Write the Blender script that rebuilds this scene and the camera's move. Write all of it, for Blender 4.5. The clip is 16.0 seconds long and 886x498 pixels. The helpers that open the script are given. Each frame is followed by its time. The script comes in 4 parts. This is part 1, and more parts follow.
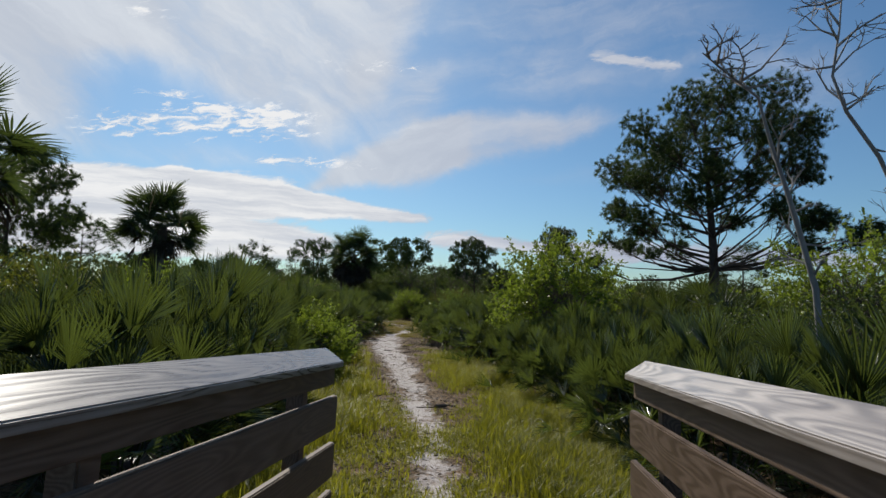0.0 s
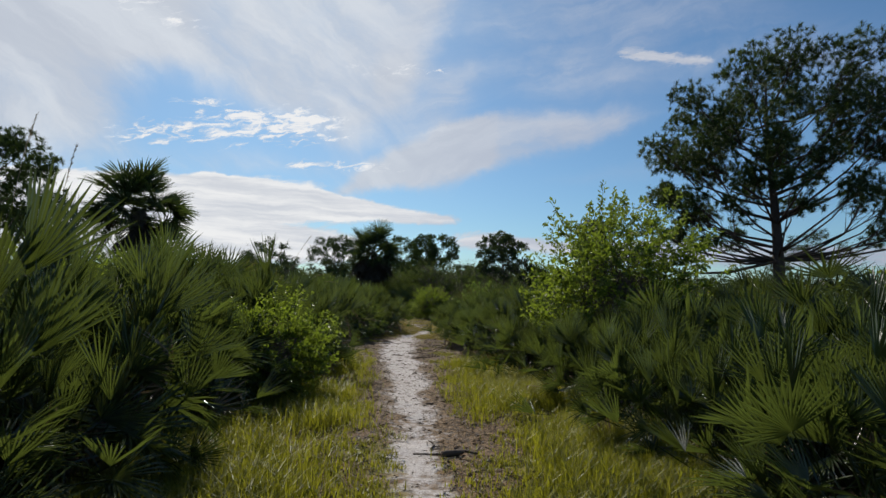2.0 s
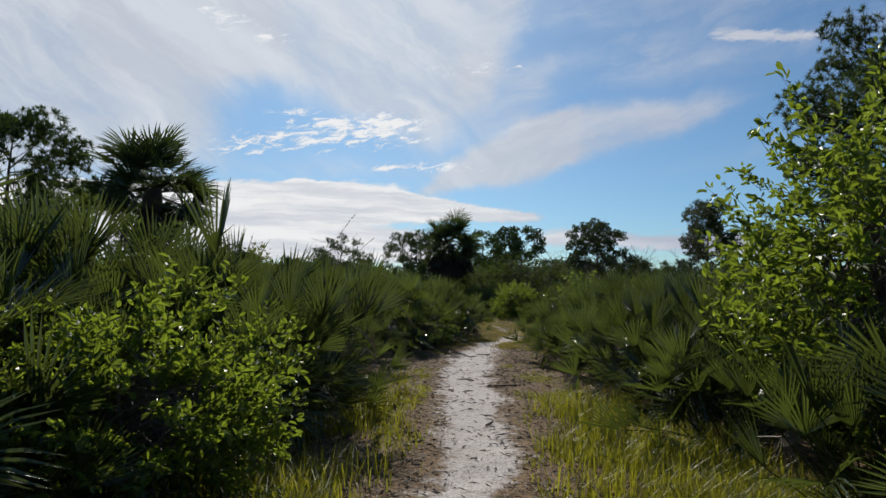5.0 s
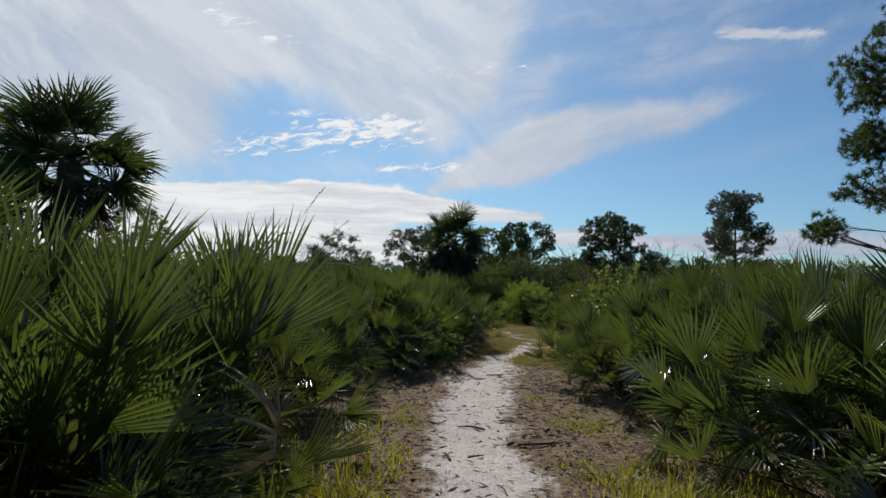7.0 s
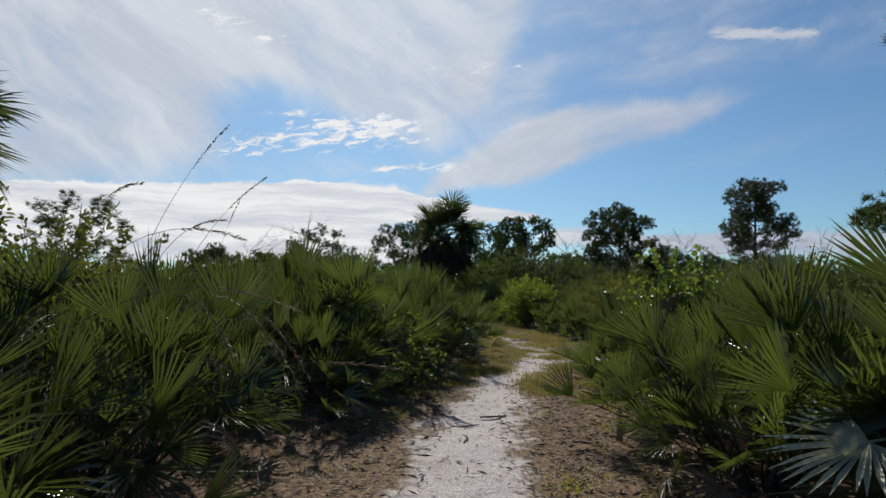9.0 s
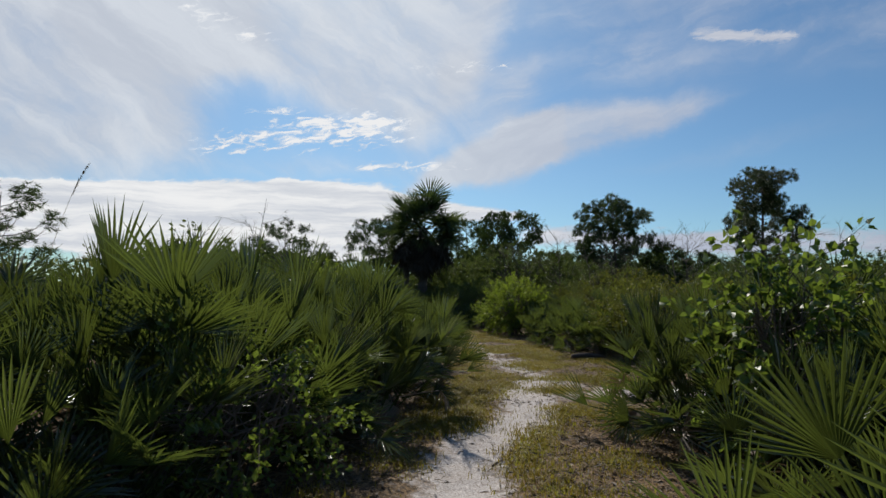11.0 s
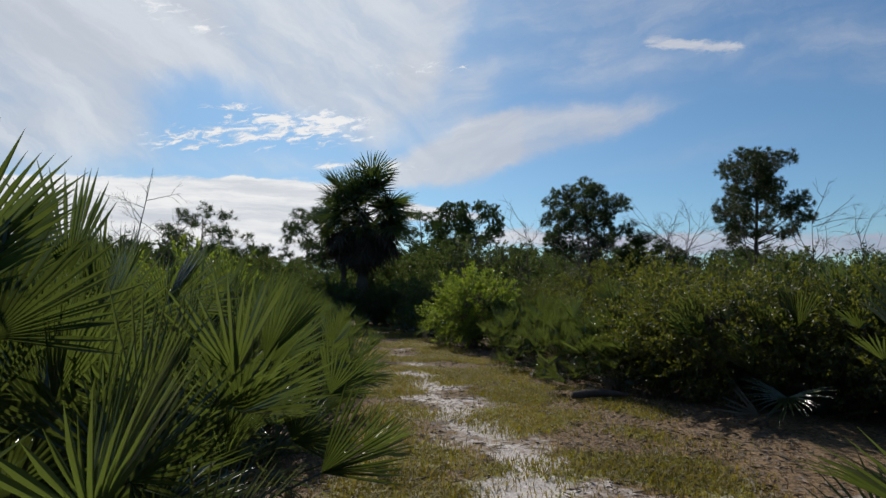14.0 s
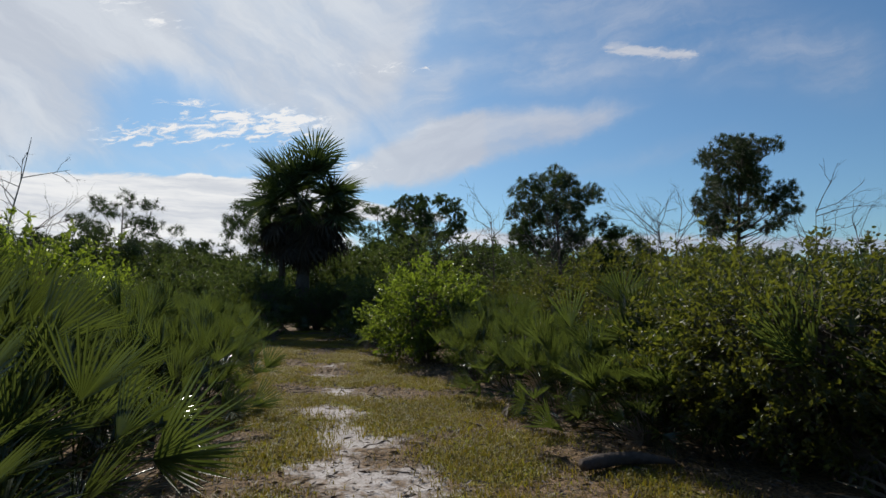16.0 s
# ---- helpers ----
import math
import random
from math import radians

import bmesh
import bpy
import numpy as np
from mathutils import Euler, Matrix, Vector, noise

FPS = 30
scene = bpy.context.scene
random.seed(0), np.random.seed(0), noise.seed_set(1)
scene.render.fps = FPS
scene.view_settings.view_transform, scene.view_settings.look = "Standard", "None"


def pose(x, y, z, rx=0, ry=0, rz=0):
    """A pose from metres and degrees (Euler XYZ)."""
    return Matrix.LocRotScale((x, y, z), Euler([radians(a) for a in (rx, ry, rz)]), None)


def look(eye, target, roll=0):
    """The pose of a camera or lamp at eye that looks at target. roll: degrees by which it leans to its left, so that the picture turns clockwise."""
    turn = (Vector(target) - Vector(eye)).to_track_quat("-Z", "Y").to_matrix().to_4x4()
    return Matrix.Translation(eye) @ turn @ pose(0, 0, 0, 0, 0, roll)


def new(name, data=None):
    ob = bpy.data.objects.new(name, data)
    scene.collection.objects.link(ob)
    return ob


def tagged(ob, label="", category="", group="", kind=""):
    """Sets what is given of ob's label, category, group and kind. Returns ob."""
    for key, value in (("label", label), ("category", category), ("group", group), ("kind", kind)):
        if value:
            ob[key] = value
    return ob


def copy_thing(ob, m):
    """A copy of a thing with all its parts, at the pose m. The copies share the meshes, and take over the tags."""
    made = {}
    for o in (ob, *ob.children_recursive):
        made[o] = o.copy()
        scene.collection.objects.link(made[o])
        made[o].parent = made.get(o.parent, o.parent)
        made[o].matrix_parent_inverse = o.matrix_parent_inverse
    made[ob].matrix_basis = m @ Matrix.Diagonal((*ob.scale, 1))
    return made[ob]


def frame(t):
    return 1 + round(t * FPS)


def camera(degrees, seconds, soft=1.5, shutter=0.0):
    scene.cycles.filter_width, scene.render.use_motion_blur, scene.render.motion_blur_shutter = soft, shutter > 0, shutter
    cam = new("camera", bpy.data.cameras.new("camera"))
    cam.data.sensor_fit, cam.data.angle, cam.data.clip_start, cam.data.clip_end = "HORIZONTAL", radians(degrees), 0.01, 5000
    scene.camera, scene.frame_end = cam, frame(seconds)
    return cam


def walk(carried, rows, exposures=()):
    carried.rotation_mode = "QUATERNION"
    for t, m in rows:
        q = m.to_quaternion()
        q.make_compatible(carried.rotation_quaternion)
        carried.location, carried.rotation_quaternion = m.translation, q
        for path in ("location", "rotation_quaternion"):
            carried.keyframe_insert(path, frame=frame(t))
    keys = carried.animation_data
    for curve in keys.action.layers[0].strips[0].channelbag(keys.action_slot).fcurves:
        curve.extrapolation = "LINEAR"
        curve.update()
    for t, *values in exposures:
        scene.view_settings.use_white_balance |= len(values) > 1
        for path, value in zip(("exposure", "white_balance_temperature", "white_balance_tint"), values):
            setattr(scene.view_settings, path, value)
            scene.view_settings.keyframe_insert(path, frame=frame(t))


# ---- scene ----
cam = camera(76.0, 16.0, soft=1.5)
PATH = [
    (0, (0.416, 0.031, 1.517), (0.34, 2.023, 1.678), 1.7),
    (0.5, (0.441, 0.814, 1.473), (0.35, 2.805, 1.634), 1.6),
    (1, (0.475, 1.568, 1.431), (0.358, 3.558, 1.593), 1.4),
    (1.5, (0.456, 2.332, 1.355), (0.313, 4.32, 1.515), 1.4),
    (2, (0.449, 3.113, 1.287), (0.273, 5.098, 1.451), 1.3),
    (2.5, (0.369, 3.724, 1.302), (0.166, 5.707, 1.468), 1.5),
    (3, (0.297, 4.342, 1.254), (0.047, 6.32, 1.415), 1.6),
    (3.5, (0.225, 5.061, 1.222), (-0.098, 7.029, 1.375), 1.4),
    (4, (0.203, 5.805, 1.242), (-0.209, 7.756, 1.393), 1.2),
    (6.5, (-0.468, 9.421, 1.189), (-0.949, 11.356, 1.344), 0.5),
    (7, (-0.573, 10.154, 1.214), (-1.055, 12.089, 1.369), 0.5),
    (7.5, (-0.65, 10.869, 1.2), (-1.133, 12.804, 1.352), 0.3),
    (8, (-0.722, 11.595, 1.208), (-1.204, 13.53, 1.36), 0.3),
    (8.5, (-0.898, 12.524, 1.187), (-1.372, 14.46, 1.343), 0.2),
    (9, (-1.076, 13.299, 1.164), (-1.543, 15.237, 1.319), 0.3),
    (11.5, (-1.497, 17.201, 1.27), (-1.898, 19.155, 1.421), 0.2),
    (12, (-1.612, 18.001, 1.232), (-1.995, 19.958, 1.383), 0.3),
    (12.5, (-1.693, 18.771, 1.237), (-2.046, 20.733, 1.391), 0.3),
    (13, (-1.78, 19.467, 1.209), (-2.101, 21.435, 1.363), 0.2),
    (13.5, (-1.787, 20.243, 1.183), (-2.072, 22.217, 1.339), 0.2),
    (14, (-1.827, 20.971, 1.186), (-2.099, 22.946, 1.339), 0.2),
    (14.5, (-1.864, 21.7, 1.172), (-2.129, 23.677, 1.324), 0.3),
    (15, (-1.924, 22.417, 1.165), (-2.183, 24.394, 1.32), 0.3),
    (15.5, (-1.954, 23.092, 1.169), (-2.204, 25.071, 1.322), 0.3),
    (16, (-1.901, 23.69, 1.147), (-2.041, 25.679, 1.303), 0.1),
]
walk(cam, [(t, look(eye, target, roll)) for t, eye, target, roll in PATH])

# ---- sun, sky and exposure ----
SUN_AZ, SUN_EL = radians(-23), radians(41)      # from +y, to the right; ahead and to the left of the walk
scene.view_settings.exposure = -0.16
sun_data = bpy.data.lights.new("sun", "SUN")
sun_data.energy, sun_data.angle, sun_data.color = 4.8, radians(1.0), (1.0, 0.94, 0.84)
sun = new("sun", sun_data)
sun_dir = Vector((math.sin(SUN_AZ) * math.cos(SUN_EL), math.cos(SUN_AZ) * math.cos(SUN_EL), math.sin(SUN_EL)))
sun.matrix_world = look(sun_dir * 100, (0, 0, 0))


class Nodes:
    """Short hand for a node tree."""

    def __init__(self, tree):
        self.t = tree
        tree.nodes.clear()

    def add(self, kind, inputs=(), out=0, **props):
        n = self.t.nodes.new(kind)
        for key, value in props.items():
            setattr(n, key, value)
        for key, value in dict(inputs).items():
            if isinstance(value, bpy.types.NodeSocket):
                self.t.links.new(value, n.inputs[key])
            else:
                n.inputs[key].default_value = value
        return n.outputs[out] if n.outputs else None

    def math(self, op, a, b=0.0, c=0.0, clamp=False):
        return self.add("ShaderNodeMath", {0: a, 1: b, 2: c}, operation=op, use_clamp=clamp)

    def ramp(self, v, lo, hi, a=0.0, b=1.0):
        return self.add("ShaderNodeMapRange", {0: v, 1: lo, 2: hi, 3: a, 4: b}, interpolation_type="SMOOTHSTEP")

    def mix(self, f, a, b, blend="MIX"):
        return self.add("ShaderNodeMix", {0: f, 6: a, 7: b}, out=2, data_type="RGBA", blend_type=blend)

    def noise(self, vec, scale, detail=4.0, rough=0.55, out=0, dist=0.0):
        return self.add("ShaderNodeTexNoise", {"Vector": vec, "Scale": scale, "Detail": detail, "Roughness": rough, "Distortion": dist}, out=out)


world = bpy.data.worlds.new("sky")
scene.world = world
world.use_nodes = True
w = Nodes(world.node_tree)
coord = w.add("ShaderNodeTexCoord", out=0)
sky = w.add("ShaderNodeTexSky", sky_type="NISHITA", sun_disc=False, sun_elevation=SUN_EL, sun_rotation=SUN_AZ % (2 * math.pi),
            air_density=1.0, dust_density=0.6, ozone_density=2.0)
sep = w.t.nodes.new("ShaderNodeSeparateXYZ")
w.t.links.new(coord, sep.inputs[0])
# flat coordinates of the cloud field ahead: u to the right, v up, about the heading of the walk's middle
FIELD = look((0, 0, 0), (-0.482, 1.935, 0.152), 0.3).to_3x3()
f_right, f_up, f_on = FIELD.col[0], FIELD.col[1], -FIELD.col[2]


def along(axis):
    return w.add("ShaderNodeVectorMath", {0: coord, 1: tuple(axis)}, out=1, operation="DOT_PRODUCT")


front = w.math("MAXIMUM", along(f_on), 0.08)
gx, gz = w.math("DIVIDE", along(f_right), front), w.math("DIVIDE", along(f_up), front)
flat = w.add("ShaderNodeCombineXYZ", {0: gx, 1: gz, 2: 0.0})


def warped(scale, amount, detail=6.0, rough=0.62):
    n = w.noise(flat, scale, detail, rough, out=1)
    n = w.add("ShaderNodeVectorMath", {0: n, 1: (0.5, 0.5, 0.5)}, operation="SUBTRACT")
    n = w.add("ShaderNodeVectorMath", {0: n, 1: (*amount, 0.0)}, operation="MULTIPLY")
    return w.add("ShaderNodeVectorMath", {0: flat, 1: n}, operation="ADD")


bent = warped(4.6, (0.13, 0.09))
little = warped(7.0, (0.07, 0.030))
# bands of cloud: from (u, v) to (u, v), half width at both ends, softness, fade at both ends, weight
VEILS = [
    (-1.30, 0.36, -0.37, 0.33, 0.28, 0.17, 0.10, 0.07, 1.05),
    (-0.60, 0.42, -0.30, 0.46, 0.10, 0.12, 0.10, 0.20, 0.60),
    (-0.17, 0.62, 0.01, 0.17, 0.50, 0.010, 0.075, 0.14, 0.95),
    (-0.06, 0.095, 0.24, 0.205, 0.004, 0.046, 0.020, 0.08, 0.95),
    (0.20, 0.188, 0.53, 0.268, 0.046, 0.010, 0.026, 0.22, 0.95),
    (0.10, 0.13, 0.13, 0.34, 0.050, 0.060, 0.05, 0.20, 0.62),
    (0.16, 0.46, 1.10, 0.40, 0.10, 0.06, 0.10, 0.12, 0.42),
    (0.20, 0.30, 0.55, 0.33, 0.03, 0.02, 0.06, 0.25, 0.25),
    (0.34, 0.130, 0.80, 0.235, 0.006, 0.020, 0.022, 0.20, 0.24),
    (-0.36, 0.145, 0.06, 0.135, 0.02, 0.01, 0.03, 0.20, 0.40),
]
CRISP = [
    (-0.41, 0.176, -0.03, 0.212, 0.004, 0.020, 0.040, 0.20, 0.85),
    (-0.30, 0.240, -0.05, 0.225, 0.006, 0.004, 0.025, 0.25, 0.60),
    (-0.15, 0.140, 0.08, 0.143, 0.003, 0.003, 0.016, 0.25, 0.85),
    (-0.02, 0.315, 0.20, 0.330, 0.006, 0.004, 0.030, 0.25, 0.52),
    (-0.42, 0.420, -0.24, 0.350, 0.010, 0.004, 0.035, 0.25, 0.62),
    (0.40, 0.040, 0.47, 0.040, 0.001, 0.001, 0.008, 0.25, 0.70),
]
BANK = [
    (0.475, 0.384, 0.690, 0.382, 0.007, 0.005, 0.026, 0.20, 0.90),
    (-1.60, 0.070, -0.10, 0.058, 0.055, 0.056, 0.016, 0.10, 1.10),
    (-0.26, 0.086, 0.185, 0.059, 0.036, 0.003, 0.012, 0.06, 1.10),
    (-0.60, 0.010, 0.02, 0.000, 0.030, 0.022, 0.020, 0.10, 0.95),
    (0.17, 0.022, 0.56, 0.012, 0.012, 0.010, 0.018, 0.12, 0.85),
    (0.50, 0.010, 1.50, 0.020, 0.022, 0.012, 0.020, 0.12, 0.70),
]


def cloud_sum(rows, vec):
    out = None
    for x0, y0, x1, y1, w0, w1, soft, fade, weight in rows:
        ln = math.hypot(x1 - x0, y1 - y0)
        p = w.add("ShaderNodeMapping", {0: vec, 1: (x0, y0, 0), 2: (0, 0, math.atan2(y1 - y0, x1 - x0)), 3: (ln, 1, 1)}, vector_type="TEXTURE")
        q = w.t.nodes.new("ShaderNodeSeparateXYZ")
        w.t.links.new(p, q.inputs[0])
        inside = w.math("SUBTRACT", w.math("MULTIPLY_ADD", q.outputs[0], w1 - w0, w0), w.math("ABSOLUTE", q.outputs[1]))
        c = w.ramp(inside, -soft, soft * 0.6, 0.0, weight)
        c = w.math("MULTIPLY", c, w.math("MULTIPLY", w.ramp(q.outputs[0], -fade, fade), w.ramp(q.outputs[0], 1 + fade, 1 - fade)))
        out = c if out is None else w.math("ADD", out, c)
    return out


soft_sum, crisp_sum, bank_sum = cloud_sum(VEILS, bent), cloud_sum(CRISP, little), cloud_sum(BANK, little)
# combed fibres in the veils, fine ripples in the patches, long layers in the low bank
def stretched(vec, turn, long_f, short_f, detail, rough, dist):
    """Noise drawn out along one direction: turn in degrees, and how often it changes along and across."""
    p = w.add("ShaderNodeMapping", {0: vec, 2: (0, 0, radians(turn)), 3: (1 / long_f, 1 / short_f, 1.0)}, vector_type="TEXTURE")
    return w.noise(p, 1.0, detail, rough, dist=dist)


comb_l = stretched(bent, -38, 2.6, 12.0, 8.0, 0.6, 0.4)
comb_r = stretched(bent, 17, 3.0, 17.0, 8.0, 0.6, 0.4)
fibres = w.add("ShaderNodeMix", {0: w.ramp(gx, 0.02, 0.16), 2: comb_l, 3: comb_r}, out=0, data_type="FLOAT")
puffs = w.noise(bent, 9.0, 7.0, 0.62, dist=0.3)
ripple = stretched(little, 10, 24.0, 80.0, 5.0, 0.68, 0.7)
wide = stretched(little, -2, 3.0, 34.0, 6.0, 0.62, 0.0)
grain = w.math("ADD", w.math("MULTIPLY_ADD", fibres, 1.25, -0.62), w.math("MULTIPLY_ADD", puffs, 0.7, -0.35))
soft_d = w.math("ADD", soft_sum, w.math("MULTIPLY", grain, w.ramp(soft_sum, 0.0, 0.5)))
soft_d = w.ramp(soft_d, 0.0, 1.25, 0.0, 0.90)
crisp_d = w.math("ADD", w.math("MULTIPLY_ADD", ripple, 3.6, -1.9), w.math("MULTIPLY_ADD", wide, 0.8, -0.4))
crisp_d = w.math("ADD", crisp_sum, w.math("MULTIPLY", crisp_d, w.ramp(crisp_sum, 0.0, 0.3)))
crisp_d = w.ramp(crisp_d, 0.25, 0.95)
bank_d = w.math("ADD", bank_sum, w.math("MULTIPLY", w.math("MULTIPLY_ADD", ripple, 1.1, -0.55), w.ramp(bank_sum, 0.0, 0.3)))
bank_d = w.ramp(bank_d, 0.20, 0.80)
ahead_d = w.math("MAXIMUM", soft_d, w.math("MAXIMUM", crisp_d, bank_d))
# the rest of the sky: the same broken veil all round
high = w.math("MAXIMUM", sep.outputs[2], 0.06)
lay = w.add("ShaderNodeCombineXYZ", {0: w.math("DIVIDE", sep.outputs[0], high), 1: w.math("DIVIDE", sep.outputs[1], high), 2: 0.0})
veil = w.ramp(w.noise(lay, 0.8, 6.0, 0.6, dist=0.5), 0.45, 0.78, 0.0, 0.45)
isfront = w.ramp(sep.outputs[1], 0.25, 0.45)
density = w.add("ShaderNodeMix", {0: isfront, 2: veil, 3: ahead_d}, out=0, data_type="FLOAT")
# clouds nearer the sun are brighter
near_sun = w.add("ShaderNodeVectorMath", {0: coord, 1: tuple(sun_dir)}, out=1, operation="DOT_PRODUCT")
glow = w.ramp(near_sun, 0.45, 1.0)
veil_c = w.mix(w.ramp(fibres, 0.35, 0.7), (0.44, 0.495, 0.60, 1), (0.69, 0.74, 0.81, 1))
bank_c = w.mix(w.ramp(wide, 0.36, 0.62), (0.56, 0.61, 0.70, 1), (0.94, 0.95, 0.96, 1))
cloud_c = w.mix(bank_d, veil_c, bank_c)
cloud_c = w.mix(crisp_d, cloud_c, (0.92, 0.93, 0.95, 1))
cloud_c = w.mix(w.ramp(gx, -0.05, 0.45, 0.0, 0.62), cloud_c, (0.31, 0.37, 0.53, 1))
cloud_c = w.mix(w.ramp(near_sun, 0.75, 0.1, 0.0, 0.6), cloud_c, (0.26, 0.30, 0.38, 1))
cloud_c = w.mix(w.math("MULTIPLY", glow, 0.35), cloud_c, (1.0, 1.0, 1.0, 1))
blue = w.mix(1.0, sky, (0.059, 0.082, 0.096, 1), "MULTIPLY")
colour = w.mix(density, blue, cloud_c)
bg = w.add("ShaderNodeBackground", {0: colour, 1: 1.0})
w.add("ShaderNodeOutputWorld", {0: bg})


# ---- materials ----
def material(name):
    m = bpy.data.materials.new(name)
    m.use_nodes = True
    return m, Nodes(m.node_tree)


def leaf_material(name, dark, light, glow_c, rough=0.4, through_f=0.3, island=False, spec=0.5):
    """A leaf: two greens by grain and piece, gloss, and light that passes through it."""
    m, n = material(name)
    info = n.add("ShaderNodeObjectInfo", out=5)
    obj = n.add("ShaderNodeTexCoord", out=3)
    v = n.noise(obj, 3.0, 3.0)
    if island:
        info = n.add("ShaderNodeNewGeometry", out=8)
    f = n.math("ADD", n.math("MULTIPLY", n.math("POWER", info, 2.6), 0.95), n.math("MULTIPLY", v, 0.35), clamp=True)
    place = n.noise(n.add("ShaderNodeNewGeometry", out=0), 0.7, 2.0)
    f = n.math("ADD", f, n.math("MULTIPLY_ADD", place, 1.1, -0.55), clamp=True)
    seg = n.add("ShaderNodeAttribute", out=2, attribute_name="seg")
    f = n.math("ADD", f, n.math("MULTIPLY", n.math("POWER", seg, 2.0), 0.5), clamp=True)
    c = n.mix(f, (*dark, 1), (*light, 1))
    streaks = n.noise(obj, 60.0, 2.0)
    c = n.mix(n.math("MULTIPLY", streaks, 0.5), c, (dark[0] * 0.6, dark[1] * 0.6, dark[2] * 0.6, 1))
    bump = n.add("ShaderNodeBump", {"Height": streaks, "Strength": 0.25, "Distance": 0.004})
    bs = n.add("ShaderNodeBsdfPrincipled", {"Base Color": c, "Roughness": rough, "Specular IOR Level": spec, "Normal": bump})
    tc = n.mix(f, (*[g * 0.6 for g in glow_c], 1), (*glow_c, 1))
    tr = n.add("ShaderNodeBsdfTranslucent", {0: tc})
    n.add("ShaderNodeOutputMaterial", {0: n.add("ShaderNodeMixShader", {0: through_f, 1: bs, 2: tr})})
    return m


def rough_material(name, a, b, scale=8.0, rough=0.85, bump=0.4, stretch=(1, 1, 1), dist=0.01, spec=0.3):
    """Bark, wood, soil: two colours by grain at two scales, with relief."""
    m, n = material(name)
    obj = n.add("ShaderNodeMapping", {0: n.add("ShaderNodeTexCoord", out=3), 3: stretch})
    v1, v2 = n.noise(obj, scale, 6.0, 0.65), n.noise(obj, scale * 0.22, 3.0)
    rnd = n.add("ShaderNodeObjectInfo", out=5)
    f = n.math("ADD", n.math("MULTIPLY", v1, 0.8), n.math("MULTIPLY_ADD", v2, 0.6, -0.2), clamp=True)
    f = n.math("ADD", f, n.math("MULTIPLY_ADD", rnd, 0.24, -0.12), clamp=True)
    c = n.mix(f, (*a, 1), (*b, 1))
    nb = n.add("ShaderNodeBump", {"Height": v1, "Strength": bump, "Distance": dist})
    bs = n.add("ShaderNodeBsdfPrincipled", {"Base Color": c, "Roughness": rough, "Specular IOR Level": spec, "Normal": nb})
    n.add("ShaderNodeOutputMaterial", {0: bs})
    return m


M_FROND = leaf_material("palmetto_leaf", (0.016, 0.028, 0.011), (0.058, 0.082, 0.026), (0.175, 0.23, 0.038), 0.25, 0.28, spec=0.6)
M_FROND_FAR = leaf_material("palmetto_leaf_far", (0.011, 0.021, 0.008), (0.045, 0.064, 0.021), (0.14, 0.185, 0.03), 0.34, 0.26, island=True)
M_DRY = leaf_material("dry_frond", (0.12, 0.085, 0.055), (0.30, 0.24, 0.17), (0.25, 0.18, 0.09), 0.6, 0.15)
M_PALE = leaf_material("bleached_frond", (0.34, 0.36, 0.26), (0.50, 0.50, 0.38), (0.42, 0.42, 0.22), 0.3, 0.25)
M_PALM = leaf_material("cabbage_palm_leaf", (0.022, 0.042, 0.016), (0.060, 0.095, 0.034), (0.12, 0.17, 0.03), 0.38, 0.28)
M_SKIRT = leaf_material("dead_palm_leaf", (0.030, 0.022, 0.016), (0.085, 0.062, 0.042), (0.06, 0.04, 0.02), 0.8, 0.08)
M_NEEDLE = leaf_material("pine_needles", (0.016, 0.034, 0.013), (0.050, 0.085, 0.026), (0.11, 0.17, 0.03), 0.6, 0.28, island=True, spec=0.2)
M_SHRUB = leaf_material("shrub_leaf", (0.030, 0.056, 0.012), (0.090, 0.138, 0.022), (0.38, 0.50, 0.04), 0.38, 0.42, island=True)
M_GALL = leaf_material("gallberry_leaf", (0.024, 0.036, 0.009), (0.085, 0.098, 0.020), (0.28, 0.30, 0.03), 0.52, 0.34, island=True)
M_SHRUB_DK = leaf_material("dark_shrub_leaf", (0.026, 0.048, 0.015), (0.075, 0.105, 0.028), (0.18, 0.24, 0.04), 0.50, 0.32, island=True)
M_VINE = leaf_material("vine_leaf", (0.045, 0.088, 0.02), (0.11, 0.18, 0.034), (0.27, 0.37, 0.045), 0.4, 0.4, island=True)
M_GRASS = leaf_material("grass_blade", (0.070, 0.098, 0.010), (0.255, 0.235, 0.026), (0.46, 0.45, 0.03), 0.5, 0.44, island=True)
M_TURF = leaf_material("clearing_turf", (0.075, 0.066, 0.012), (0.29, 0.215, 0.040), (0.42, 0.33, 0.035), 0.6, 0.36, island=True)
M_STRAW = leaf_material("straw", (0.17, 0.13, 0.08), (0.36, 0.29, 0.19), (0.3, 0.22, 0.1), 0.6, 0.2, island=True)
M_BARK = rough_material("pine_bark", (0.035, 0.028, 0.024), (0.13, 0.10, 0.085), 14, 0.9, 0.8, (1, 1, 0.35), 0.03)
M_PALM_BARK = rough_material("palm_bark", (0.04, 0.034, 0.028), (0.14, 0.115, 0.09), 18, 0.9, 0.8, (1, 1, 2.5), 0.03)
M_STEM = rough_material("shrub_stem", (0.05, 0.04, 0.03), (0.17, 0.14, 0.11), 25, 0.85, 0.4)
M_SNAG = rough_material("dead_grey_wood", (0.13, 0.12, 0.115), (0.36, 0.34, 0.32), 16, 0.8, 0.6, (1, 1, 0.25), 0.01)


